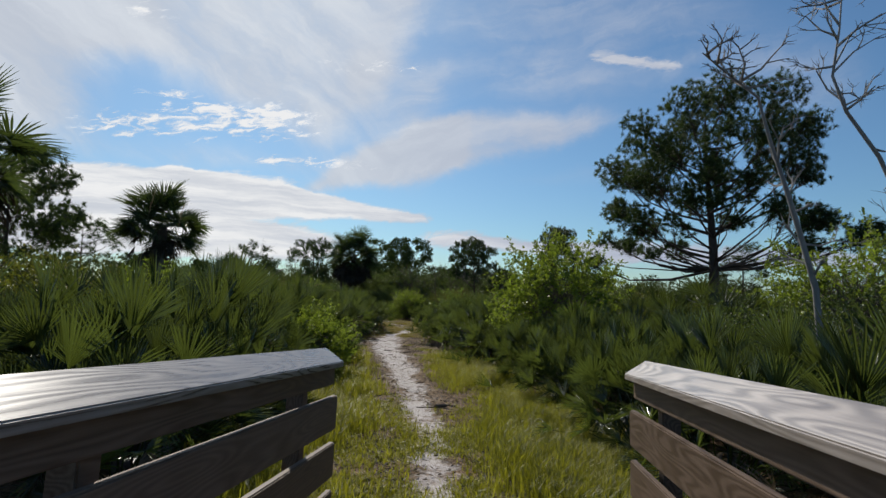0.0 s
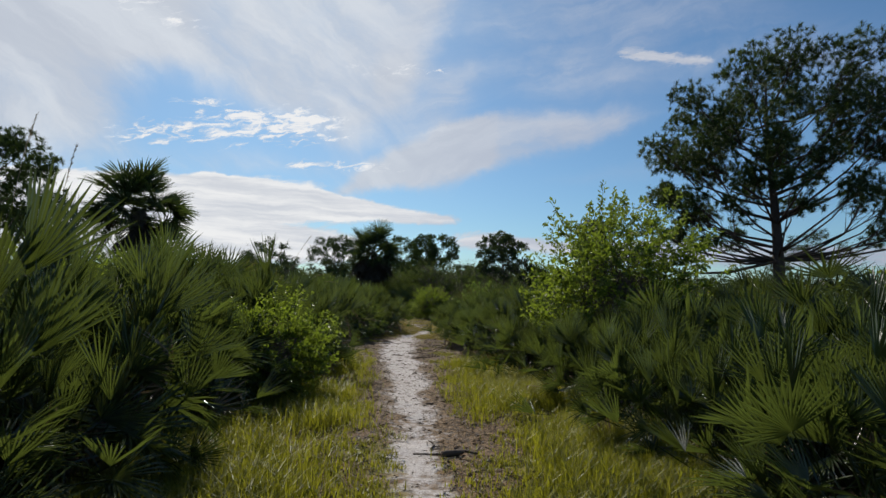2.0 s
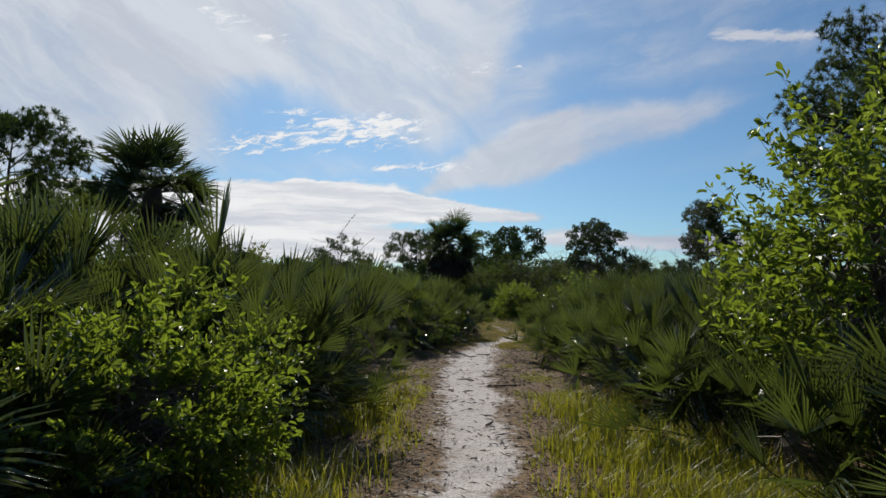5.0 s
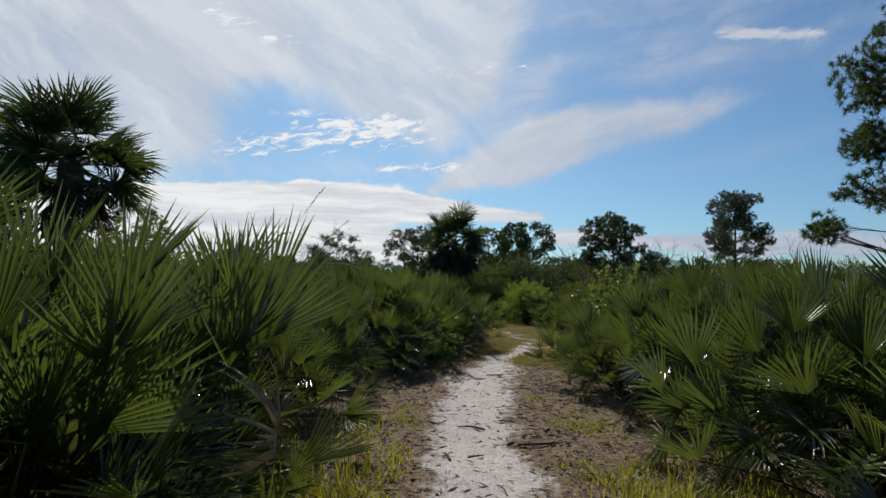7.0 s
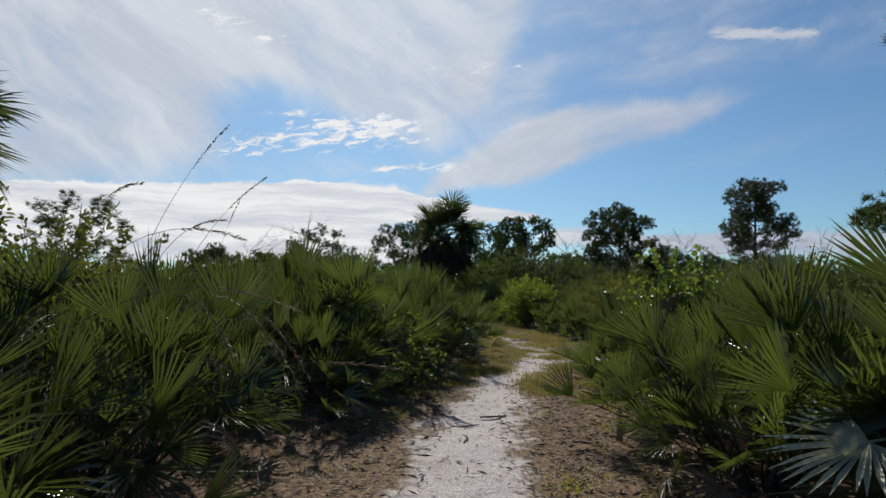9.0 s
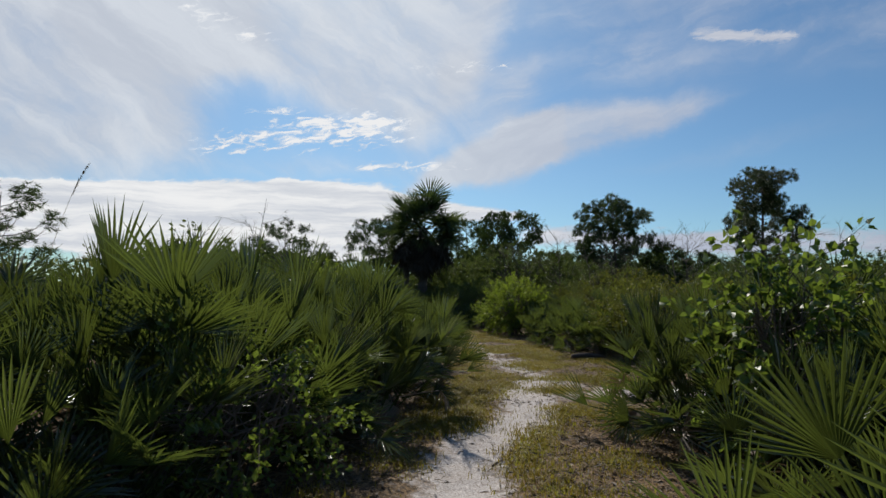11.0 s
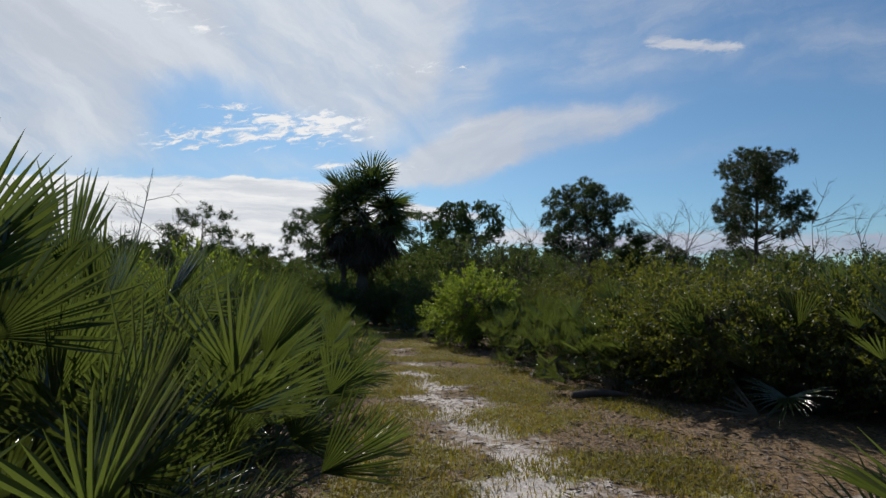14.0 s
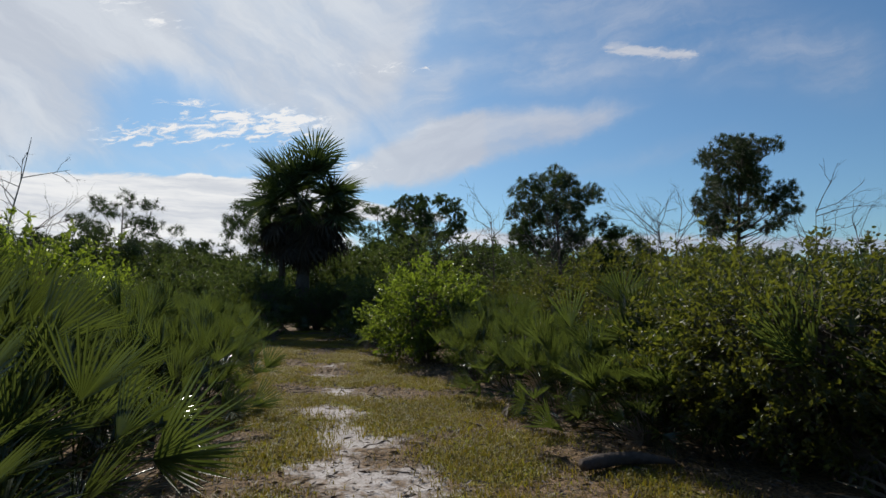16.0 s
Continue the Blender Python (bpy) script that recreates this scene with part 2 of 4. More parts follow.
def grained_wood(name, dark, light, rough, spec):
    """Flat-sawn board: long cathedral grain, fine fibres, weather stains."""
    m, n = material(name)
    obj = n.add("ShaderNodeTexCoord", out=3)
    level = n.noise(n.add("ShaderNodeMapping", {0: obj, 3: (8.0, 0.9, 8.0)}), 1.0, 1.0, 0.4)
    rings = n.math("MULTIPLY_ADD", n.math("SINE", n.math("MULTIPLY", level, 95.0)), 0.5, 0.5)
    fib = n.noise(n.add("ShaderNodeMapping", {0: obj, 3: (120.0, 5.0, 120.0)}), 1.0, 4.0, 0.65)
    stain = n.noise(obj, 2.5, 4.0)
    rn = n.add("ShaderNodeObjectInfo", out=5)
    f = n.math("ADD", n.math("MULTIPLY", rings, 0.30), n.math("MULTIPLY", fib, 0.50))
    f = n.math("ADD", f, n.math("MULTIPLY_ADD", stain, 0.6, -0.38))
    f = n.math("ADD", f, n.math("MULTIPLY_ADD", rn, 0.3, -0.15), clamp=True)
    c = n.mix(f, (*dark, 1), (*light, 1))
    h = n.math("ADD", n.math("MULTIPLY", rings, 0.6), n.math("MULTIPLY", fib, 0.4))
    nb = n.add("ShaderNodeBump", {"Height": h, "Strength": 0.22, "Distance": 0.0015})
    rr = n.math("MULTIPLY_ADD", f, 0.3, rough - 0.12)
    bs = n.add("ShaderNodeBsdfPrincipled", {"Base Color": c, "Roughness": rr, "Specular IOR Level": spec, "Normal": nb})
    n.add("ShaderNodeOutputMaterial", {0: bs})
    return m


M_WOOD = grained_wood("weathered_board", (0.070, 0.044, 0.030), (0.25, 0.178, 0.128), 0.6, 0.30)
# paler than the rail boards: sun glare on the cap is put into its colour
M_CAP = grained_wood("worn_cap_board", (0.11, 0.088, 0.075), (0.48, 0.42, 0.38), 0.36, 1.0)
M_TWIG = rough_material("twig", (0.05, 0.038, 0.03), (0.16, 0.12, 0.09), 30, 0.85, 0.4)
M_LITTER = leaf_material("leaf_litter", (0.03, 0.019, 0.013), (0.28, 0.20, 0.14), (0.1, 0.07, 0.03), 0.7, 0.1, island=True)


def ground_material():
    m, n = material("sand_litter_and_turf")
    obj = n.add("ShaderNodeTexCoord", out=3)
    sand = n.add("ShaderNodeAttribute", out=2, attribute_name="sand")
    turf = n.add("ShaderNodeAttribute", out=2, attribute_name="turf")
    big, mid, fine = n.noise(obj, 1.6, 5.0, 0.6), n.noise(obj, 9.0, 5.0, 0.65), n.noise(obj, 70.0, 4.0, 0.7)
    fleck, chip = n.noise(obj, 26.0, 3.0, 0.75, dist=0.8), n.noise(n.add("ShaderNodeMapping", {0: obj, 2: (0, 0, 0.7), 3: (60.0, 14.0, 30.0)}), 1.0, 3.0, 0.7, dist=1.0)
    soil = n.mix(n.ramp(fleck, 0.36, 0.62), (0.030, 0.019, 0.011, 1), (0.205, 0.130, 0.066, 1))
    soil = n.mix(n.ramp(chip, 0.56, 0.68), soil, (0.31, 0.225, 0.15, 1))
    soil = n.mix(n.ramp(mid, 0.50, 0.70, 0.0, 0.8), soil, (0.098, 0.066, 0.036, 1))
    green = n.mix(n.ramp(fleck, 0.35, 0.65), (0.060, 0.062, 0.009, 1), (0.23, 0.205, 0.032, 1))
    green = n.mix(n.ramp(chip, 0.55, 0.70, 0.0, 0.6), green, (0.09, 0.06, 0.03, 1))
    base = n.mix(n.ramp(n.math("ADD", turf, n.math("MULTIPLY_ADD", mid, 0.9, -0.45)), 0.32, 0.62), soil, green)
    pale = n.mix(n.ramp(fine, 0.3, 0.7), (0.27, 0.24, 0.225, 1), (0.62, 0.575, 0.545, 1))
    pale = n.mix(n.ramp(fleck, 0.54, 0.68, 0.0, 0.75), pale, (0.17, 0.125, 0.098, 1))
    pale = n.mix(n.ramp(chip, 0.60, 0.70, 0.0, 0.7), pale, (0.11, 0.075, 0.055, 1))
    pale = n.mix(n.ramp(big, 0.5, 0.75, 0.0, 0.35), pale, (0.30, 0.25, 0.21, 1))
    f = n.ramp(n.math("ADD", sand, n.math("ADD", n.math("MULTIPLY_ADD", mid, 1.5, -0.75), n.math("MULTIPLY_ADD", big, 1.3, -0.65))), 0.32, 0.80)
    c = n.mix(f, base, pale)
    h = n.math("ADD", n.math("MULTIPLY", mid, 0.6), n.math("ADD", n.math("MULTIPLY", fleck, 0.35), n.math("MULTIPLY", fine, 0.15)))
    nb = n.add("ShaderNodeBump", {"Height": h, "Strength": 0.8, "Distance": 0.03})
    bs = n.add("ShaderNodeBsdfPrincipled", {"Base Color": c, "Roughness": 0.9, "Specular IOR Level": 0.2, "Normal": nb})
    n.add("ShaderNodeOutputMaterial", {0: bs})
    return m


# ---- the plan: track, open strip beside it ----
TRACK_Y = (-3, 4.6, 8.7, 12.6, 17.7, 20.6, 22.4, 25.0, 27.0, 29.0, 31.5, 36, 41)
TRACK_X = (0.6, 0.30, -0.25, -0.97, -1.98, -2.10, -1.85, -1.90, -2.50, -3.2, -4.0, -5.2, -7.0)
TRACK_W = (0.2, 0.13, 0.18, 0.36, 0.44, 0.32, 0.36, 0.50, 0.46, 0.30, 0.10, -0.35, -0.5)
EDGE_Y = (-4, 3, 5, 8.5, 12.9, 15, 17, 19, 21.5, 24, 26.5, 29.5, 33, 36, 40)
EDGE_L = (-1.2, -1.2, -1.35, -1.7, -2.1, -2.75, -3.0, -2.95, -2.65, -2.95, -3.35, -4.3, -6.0, -6.8, -7.2)
EDGE_R = (2.1, 2.0, 1.85, 1.4, 0.36, -0.15, -0.65, -0.85, -0.95, -0.55, -0.4, -1.7, -3.3, -4.7, -6.6)
rng = np.random.default_rng(7)
rnd = random.Random(11)


def edge_l(y):
    return np.interp(y, EDGE_Y, EDGE_L)


def edge_r(y):
    return np.interp(y, EDGE_Y, EDGE_R)


def lumps(x, y, scale, seed):
    """Smooth noise, about -0.5 to 0.5, for numbers or arrays."""
    if np.ndim(x) == 0:
        return noise.noise((x * scale, y * scale, seed))
    flat_x, flat_y = np.ravel(x), np.ravel(y)
    out = np.zeros(len(flat_x))
    for k in np.nonzero((np.abs(flat_x) < 12) & (flat_y > -4) & (flat_y < 46))[0]:
        out[k] = noise.noise((flat_x[k] * scale, flat_y[k] * scale, seed))
    return out.reshape(np.shape(x))


def sand_at(x, y):
    d = np.abs(x - np.interp(y, TRACK_Y, TRACK_X) - 0.10 * np.sin(y * 1.7) * np.sin(y * 0.63 + 1))
    s = 0.5 + (np.interp(y, TRACK_Y, TRACK_W) - d) * np.interp(y, (22, 25), (1.9, 0.95))
    side = 0.95 - np.hypot((x + 0.4) / 1.9, (y - 24.3 - 0.25 * x) / 0.75) * 0.6
    s = np.maximum(s, side)
    s = s - np.interp(y, (22.5, 24.5), (0.0, 0.12))
    return np.clip(s + np.interp(y, (3, 6, 10, 22, 25, 40), (0.5, 0.35, 0.25, 0.25, 0.45, 0.45)) * lumps(x, y, 2.1, 2.0) * (s > -0.3), 0, 1)


def turf_at(x, y):
    t = np.interp(y, (0, 10, 13, 19.5, 21, 24, 27, 40), (0.95, 0.88, 0.35, 0.55, 0.95, 0.80, 0.80, 0.9))
    inside = np.clip(np.minimum(x - edge_l(y), edge_r(y) - x) * 2.0 + 0.7, 0, 1)
    patch = np.clip(0.62 + np.interp(y, (0, 9, 13, 22, 24, 34, 40), (0.5, 0.9, 2.2, 2.2, 2.5, 2.5, 2.2)) * lumps(x, y, 1.3, 5.0), 0, 1)
    off = np.abs(x - np.interp(y, TRACK_Y, TRACK_X))
    worn = np.clip((off - 0.32) * 2.4, np.interp(y, (0, 7, 10, 20, 22), (1.0, 0.9, 0.08, 0.3, 1.0)), 1.0)
    return t * inside * patch * worn


def bumps(x, y):
    return 0.018 * np.sin(x * 3.1 + y * 1.3) * np.sin(y * 2.3 - x) + 0.010 * np.sin(x * 9.0 + 1.0) * np.sin(y * 7.7) - 0.03 * sand_at(x, y)


def mesh_from(name, verts, faces, mat, smooth=False):
    me = bpy.data.meshes.new(name)
    me.from_pydata([tuple(map(float, v)) for v in verts], [], faces)
    me.materials.append(mat)
    if smooth:
        me.polygons.foreach_set("use_smooth", [True] * len(me.polygons))
    me.update()
    return me


def build_ground():
    """One sheet, fine along the track and coarser towards the horizon."""
    far = 1.0 * 1.35 ** np.arange(1, 24)
    xs = np.concatenate([-9 - far[::-1], np.arange(-9, 7.01, 0.09), 7 + far])
    ys = np.concatenate([-3 - far[::-1], np.arange(-3, 42.01, 0.09), 42 + far])
    gx_, gy_ = np.meshgrid(xs, ys)
    z = bumps(gx_, gy_) + 0.012 * np.interp(rng.random(gx_.shape), (0, 1), (-1, 1)) * sand_at(gx_, gy_)
    nx, ny = len(xs), len(ys)
    co = np.stack([gx_, gy_, z], -1).reshape(-1, 3).astype(np.float32)
    idx = (np.arange(ny - 1)[:, None] * nx + np.arange(nx - 1)[None, :]).reshape(-1)
    quads = np.stack([idx, idx + 1, idx + nx + 1, idx + nx], -1)
    me = bpy.data.meshes.new("ground")
    me.vertices.add(len(co))
    me.vertices.foreach_set("co", co.reshape(-1))
    me.loops.add(quads.size)
    me.loops.foreach_set("vertex_index", quads.reshape(-1))
    me.polygons.add(len(quads))
    me.polygons.foreach_set("loop_start", np.arange(0, quads.size, 4))
    me.polygons.foreach_set("use_smooth", np.ones(len(quads), bool))
    me.update(calc_edges=True)
    for key, fn in (("sand", sand_at), ("turf", turf_at)):
        a = me.attributes.new(key, "FLOAT", "POINT")
        a.data.foreach_set("value", fn(co[:, 0], co[:, 1]).astype(np.float32))
    me.materials.append(ground_material())
    tagged(new("ground", me), "sandy flatwoods ground with white track, brown litter and turf", "ground", kind="structure")


build_ground()


# ---- building helpers ----
class Shape:
    """Collects the points and faces of one mesh."""

    def __init__(self):
        self.v, self.f, self.seg = [], [], []

    def tube(self, pts, radii, sides=6):
        base = len(self.v)
        n = len(pts)
        for i, (p, r) in enumerate(zip(pts, radii)):
            d = (pts[min(i + 1, n - 1)] - pts[max(i - 1, 0)]).normalized()
            a = d.orthogonal().normalized() if i == 0 else (a - d * a.dot(d)).normalized()
            b = d.cross(a)
            for k in range(sides):
                t = 2 * math.pi * k / sides
                self.v.append(p + a * (r * math.cos(t)) + b * (r * math.sin(t)))
        for i in range(n - 1):
            for k in range(sides):
                p0, p1 = base + i * sides + k, base + i * sides + (k + 1) % sides
                self.f.append((p0, p1, p1 + sides, p0 + sides))
        self.f.append(tuple(base + k for k in range(sides))[::-1])
        self.f.append(tuple(base + (n - 1) * sides + k for k in range(sides)))

    def leaf(self, p, d, up, length, width):
        """A folded, pointed leaf: four points, two faces."""
        side = d.cross(up)
        side = side.normalized() if side.length > 1e-5 else d.orthogonal()
        nrm = side.cross(d)
        i = len(self.v)
        mid = p + d * (length * 0.5)
        self.v += [p, mid + side * width * 0.5 + nrm * width * 0.18, p + d * length, mid - side * width * 0.5 + nrm * width * 0.18]
        self.f += [(i, i + 1, i + 2), (i, i + 2, i + 3)]

    def round_leaf(self, p, d, up, length, width):
        """A broad leaf of six points, bent along its rib."""
        side = d.cross(up)
        side = side.normalized() if side.length > 1e-5 else d.orthogonal()
        nrm = side.cross(d)
        i = len(self.v)
        lift = nrm * width * 0.16
        self.v += [p, p + d * length * 0.32 + side * width * 0.46 + lift, p + d * length * 0.72 + side * width * 0.40 + lift, p + d * length - nrm * length * 0.12,
                   p + d * length * 0.72 - side * width * 0.40 + lift, p + d * length * 0.32 - side * width * 0.46 + lift]
        self.f += [(i, i + 1, i + 2, i + 3), (i, i + 3, i + 4, i + 5)]

    def blade(self, p, d, side, length, width):
        i = len(self.v)
        self.v += [p + side * width, p - side * width, p + d * length]
        self.f.append((i, i + 1, i + 2))

    def mesh(self, name, mat, smooth=False):
        me = mesh_from(name, self.v, self.f, mat, smooth)
        if self.seg:
            tone = np.zeros(len(self.f), np.float32)
            for lo, hi, value in self.seg:
                tone[lo:hi] = value
            me.attributes.new("seg", "FLOAT", "FACE").data.foreach_set("value", tone)
        return me


def part(name, me, parent, label="", m=None):
    ob = new(name, me)
    ob.parent = parent
    if m is not None:
        ob.matrix_basis = m
    if label:
        tagged(ob, label)
    return ob


def rand_dir(lo=-1.0, hi=1.0):
    z, a = rnd.uniform(lo, hi), rnd.uniform(0, 2 * math.pi)
    r = math.sqrt(max(0.0, 1 - z * z))
    return Vector((r * math.cos(a), r * math.sin(a), z))


# ---- fan fronds ----
def fan(sh, m, radius, half_arc, segs, droop, width, detail=True, cup=0.25, shag=0.0, ring=None):
    """The blade of a fan leaf in the plane of +y: pleated near the stalk, split into pointed segments further out."""
    hub = len(sh.v)
    sh.v.append(m @ Vector((0, 0, 0)))
    if ring:
        for k in range(len(ring)):
            sh.f.append((ring[k], ring[(k + 1) % len(ring)], hub))
    step = 2 * half_arc / segs
    inner = 0.23 * radius

    def spot(a, r, ln, dr, off, dz):
        s = Vector((math.cos(a), -math.sin(a), 0))
        t = r / ln
        return m @ (Vector((math.sin(a), math.cos(a), 0)) * (r * (1 - 0.15 * dr * t)) + s * off
                    + Vector((0, 0, cup * abs(math.sin(a * 0.5)) * r - dr * ln * t * t * 0.6 + dz)))

    left = len(sh.v)
    sh.v.append(spot(radians(-half_arc), inner, radius, droop, 0, 0))
    for k in range(segs):
        a = radians(-half_arc + step * (k + 0.5))
        ln = radius * (1.0 - 0.18 * (abs(a) / math.pi)) * rnd.uniform(0.86, 1.06)
        dr = droop * rnd.uniform(0.5, 1.6) + shag * rnd.random()
        a2 = a + radians(rnd.uniform(-0.35, 0.35) * step)
        i, f0 = len(sh.v), len(sh.f)
        sh.v += [spot(a, inner, radius, droop, 0, -width * 0.8), spot(radians(-half_arc + step * (k + 1)), inner, radius, droop, 0, 0)]
        c, right = i, i + 1
        sh.f += [(hub, left, c), (hub, c, right)]
        if detail:
            sh.v += [spot(a2, 0.68 * ln, ln, dr, -width * 0.75, 0), spot(a2, 0.68 * ln, ln, dr, 0, -width * 0.5), spot(a2, 0.68 * ln, ln, dr, width * 0.75, 0), spot(a2, ln, ln, dr, 0, 0)]
            sh.f += [(left, i + 2, i + 3, c), (c, i + 3, i + 4, right), (i + 2, i + 5, i + 3), (i + 3, i + 5, i + 4)]
        else:
            sh.v.append(spot(a2, ln, ln, dr, 0, 0))
            sh.f += [(left, i + 2, c), (c, i + 2, right)]
        sh.seg.append((f0, len(sh.f), (math.sin(k * 12.9898 + radius * 78.2) * 43758.5) % 1.0))
        left = right


def frond_shape(sh, m, stalk, radius, half_arc, segs, droop, bend, width, detail=True, shag=0.0, cup=0.25):
    """A leaf stalk along +y that bows, with the fan at its end."""
    pts = [m @ Vector((0, stalk * t, -0.10 * stalk * t * t)) for t in (0, 0.35, 0.7, 1.0)]
    sides = 4 if detail else 3
    sh.tube(pts, [0.012, 0.009, 0.007, 0.006] if detail else [0.014, 0.011, 0.009, 0.008], sides)
    ring = [len(sh.v) - sides + k for k in range(sides)]
    sh.f.pop()
    fan(sh, m @ Matrix.Translation((0, stalk, -0.10 * stalk)) @ pose(0, 0, 0, -bend, 0, 0), radius, half_arc, segs, droop, width, detail, cup, shag, ring)


def frond_mesh(mat, **kw):
    sh = Shape()
    frond_shape(sh, Matrix(), **kw)
    return sh.mesh("frond", mat)


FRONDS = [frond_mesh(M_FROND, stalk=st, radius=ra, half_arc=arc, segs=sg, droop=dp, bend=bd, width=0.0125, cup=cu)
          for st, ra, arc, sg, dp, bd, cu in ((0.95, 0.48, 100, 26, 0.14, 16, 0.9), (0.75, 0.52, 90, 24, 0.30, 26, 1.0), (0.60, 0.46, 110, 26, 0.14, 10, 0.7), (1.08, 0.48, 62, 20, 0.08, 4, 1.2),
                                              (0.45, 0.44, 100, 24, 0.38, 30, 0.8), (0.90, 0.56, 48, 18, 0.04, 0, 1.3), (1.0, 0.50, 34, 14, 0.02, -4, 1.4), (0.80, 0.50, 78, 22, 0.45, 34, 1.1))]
DRY_FRONDS = [frond_mesh(M_DRY, stalk=0.5, radius=0.5, half_arc=90, segs=14, droop=0.7, bend=40, width=0.013),
              frond_mesh(M_DRY, stalk=0.65, radius=0.45, half_arc=70, segs=12, droop=0.9, bend=55, width=0.012)]
PALE_FROND = frond_mesh(M_PALE, stalk=0.45, radius=0.46, half_arc=100, segs=22, droop=0.22, bend=10, width=0.018)


def frond_pose(spread, lean_lo, lean_hi):
    az, r = rnd.uniform(0, 360), spread * math.sqrt(rnd.random())
    lean = rnd.uniform(lean_lo, lean_hi)
    a = radians(az)
    base = Matrix.Translation((-math.sin(a) * r, math.cos(a) * r, rnd.uniform(0.05, 0.30)))
    return base @ pose(0, 0, 0, 0, 0, az) @ pose(0, 0, 0, lean, 0, 0) @ pose(0, 0, 0, 0, rnd.gauss(0, 48), 0)


def near_palmetto(count):
    thing = tagged(new("saw_palmetto"), "dense green saw palmetto clump with spiky fan fronds beside the track", "palmetto", "saw palmettos")
    sh = Shape()
    for _ in range(3):
        a = rnd.uniform(0, 6.28)
        p = Vector((0.3 * math.cos(a), 0.3 * math.sin(a), 0))
        sh.tube([p * 0.2 + Vector((0, 0, -0.05)), p * 0.6 + Vector((0, 0, 0.14)), p + Vector((0, 0, 0.3))], [0.07, 0.07, 0.05], 7)
    part("stem", sh.mesh("stem", M_PALM_BARK, True), thing, "shaggy brown creeping stem")
    for k in range(count):
        hi = k < count * 0.55
        part("frond", rnd.choice((FRONDS[0], FRONDS[1], FRONDS[3], FRONDS[5], FRONDS[6], FRONDS[6]) if hi else (*FRONDS[1:6], FRONDS[7], FRONDS[7])), thing, m=(frond_pose(0.42, 48, 88) if hi else frond_pose(0.5, 8, 50)) @ Matrix.Scale(rnd.uniform(0.74, 1.04), 4))
    for k in range(4):
        part("dry_frond", rnd.choice(DRY_FRONDS), thing, "dead brown drooping frond", m=frond_pose(0.5, -12, 25))
    return thing


def far_palmetto(count):
    thing = tagged(new("saw_palmetto"), "dark green saw palmetto clump in the scrub behind the track", "palmetto", "saw palmettos")
    sh = Shape()
    for k in range(count):
        hi = k < count * 0.6
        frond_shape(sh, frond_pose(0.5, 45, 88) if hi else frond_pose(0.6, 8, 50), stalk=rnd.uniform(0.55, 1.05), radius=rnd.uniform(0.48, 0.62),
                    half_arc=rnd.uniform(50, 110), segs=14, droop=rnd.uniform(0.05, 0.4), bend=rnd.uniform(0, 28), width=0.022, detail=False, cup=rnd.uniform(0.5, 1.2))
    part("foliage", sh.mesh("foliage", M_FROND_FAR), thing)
    return thing


# ---- shrubs ----
def shrub(name, label, height, radius, sprays, leaves, leaf_len, leaf_w, mat, upright=0.5, category="shrub", stem_mat=None, base_z=0.1):
    """Stems from one root, sprays of twigs to an uneven crown, and many single leaves along them."""
    thing = tagged(new(name), label, category)
    st, lf = Shape(), Shape()
    mains = []
    for k in range(max(5, sprays // 8)):
        a = rnd.uniform(0, 6.28)
        r = radius * rnd.uniform(0.15, 0.6)
        top = Vector((r * math.cos(a), r * math.sin(a), height * rnd.uniform(0.45, 0.75)))
        root = Vector((0.08 * math.cos(a), 0.08 * math.sin(a), -0.03))
        mid = root.lerp(top, 0.5) + rand_dir() * 0.06 * height
        st.tube([root, mid, top], [0.018 * height ** 0.5, 0.013, 0.008], 5)
        mains.append((root, mid, top))
    for k in range(sprays):
        root, mid, top = rnd.choice(mains)
        t = rnd.uniform(0.25, 1.0)
        p = mid.lerp(top, t)
        d = rand_dir(-0.95, 1.0)
        end = Vector((d.x * radius, d.y * radius, height * (0.52 + 0.46 * d.z))) * rnd.uniform(0.75, 1.06)
        end.z = max(end.z, base_z)
        bow = p.lerp(end, 0.55) + Vector((0, 0, 0.06 * height))
        st.tube([p, bow, end], [0.006, 0.004, 0.002], 3)
        way = ((end - bow).normalized() + Vector((0, 0, upright))).normalized()
        tip = end + way * rnd.uniform(0.08, 0.28) * height ** 0.5
        st.tube([end, tip], [0.003, 0.001], 3)
        for q in range(leaves):
            u = rnd.random() ** 0.7
            at = bow.lerp(end, u * 1.6) if u < 0.62 else end.lerp(tip, (u - 0.62) / 0.38)
            out = (rand_dir() + way * 0.7).normalized()
            (lf.round_leaf if leaf_len > 0.055 else lf.leaf)(at + rand_dir() * 0.03, out, rand_dir(-0.2, 1), leaf_len * rnd.uniform(0.6, 1.15), leaf_w * rnd.uniform(0.7, 1.1))
    part("stem", st.mesh("stem", stem_mat or M_STEM), thing, "thin brown stems")
    if leaves:
        part("foliage", lf.mesh("foliage", mat), thing)
    return thing


# ---- trees ----
def tuft(sh, p, d, needles, ln, w):
    for _ in range(needles):
        v = (rand_dir() + d * 0.55).normalized()
        sh.blade(p + v * 0.02, v, v.orthogonal().normalized(), ln * rnd.uniform(0.7, 1.1), w)


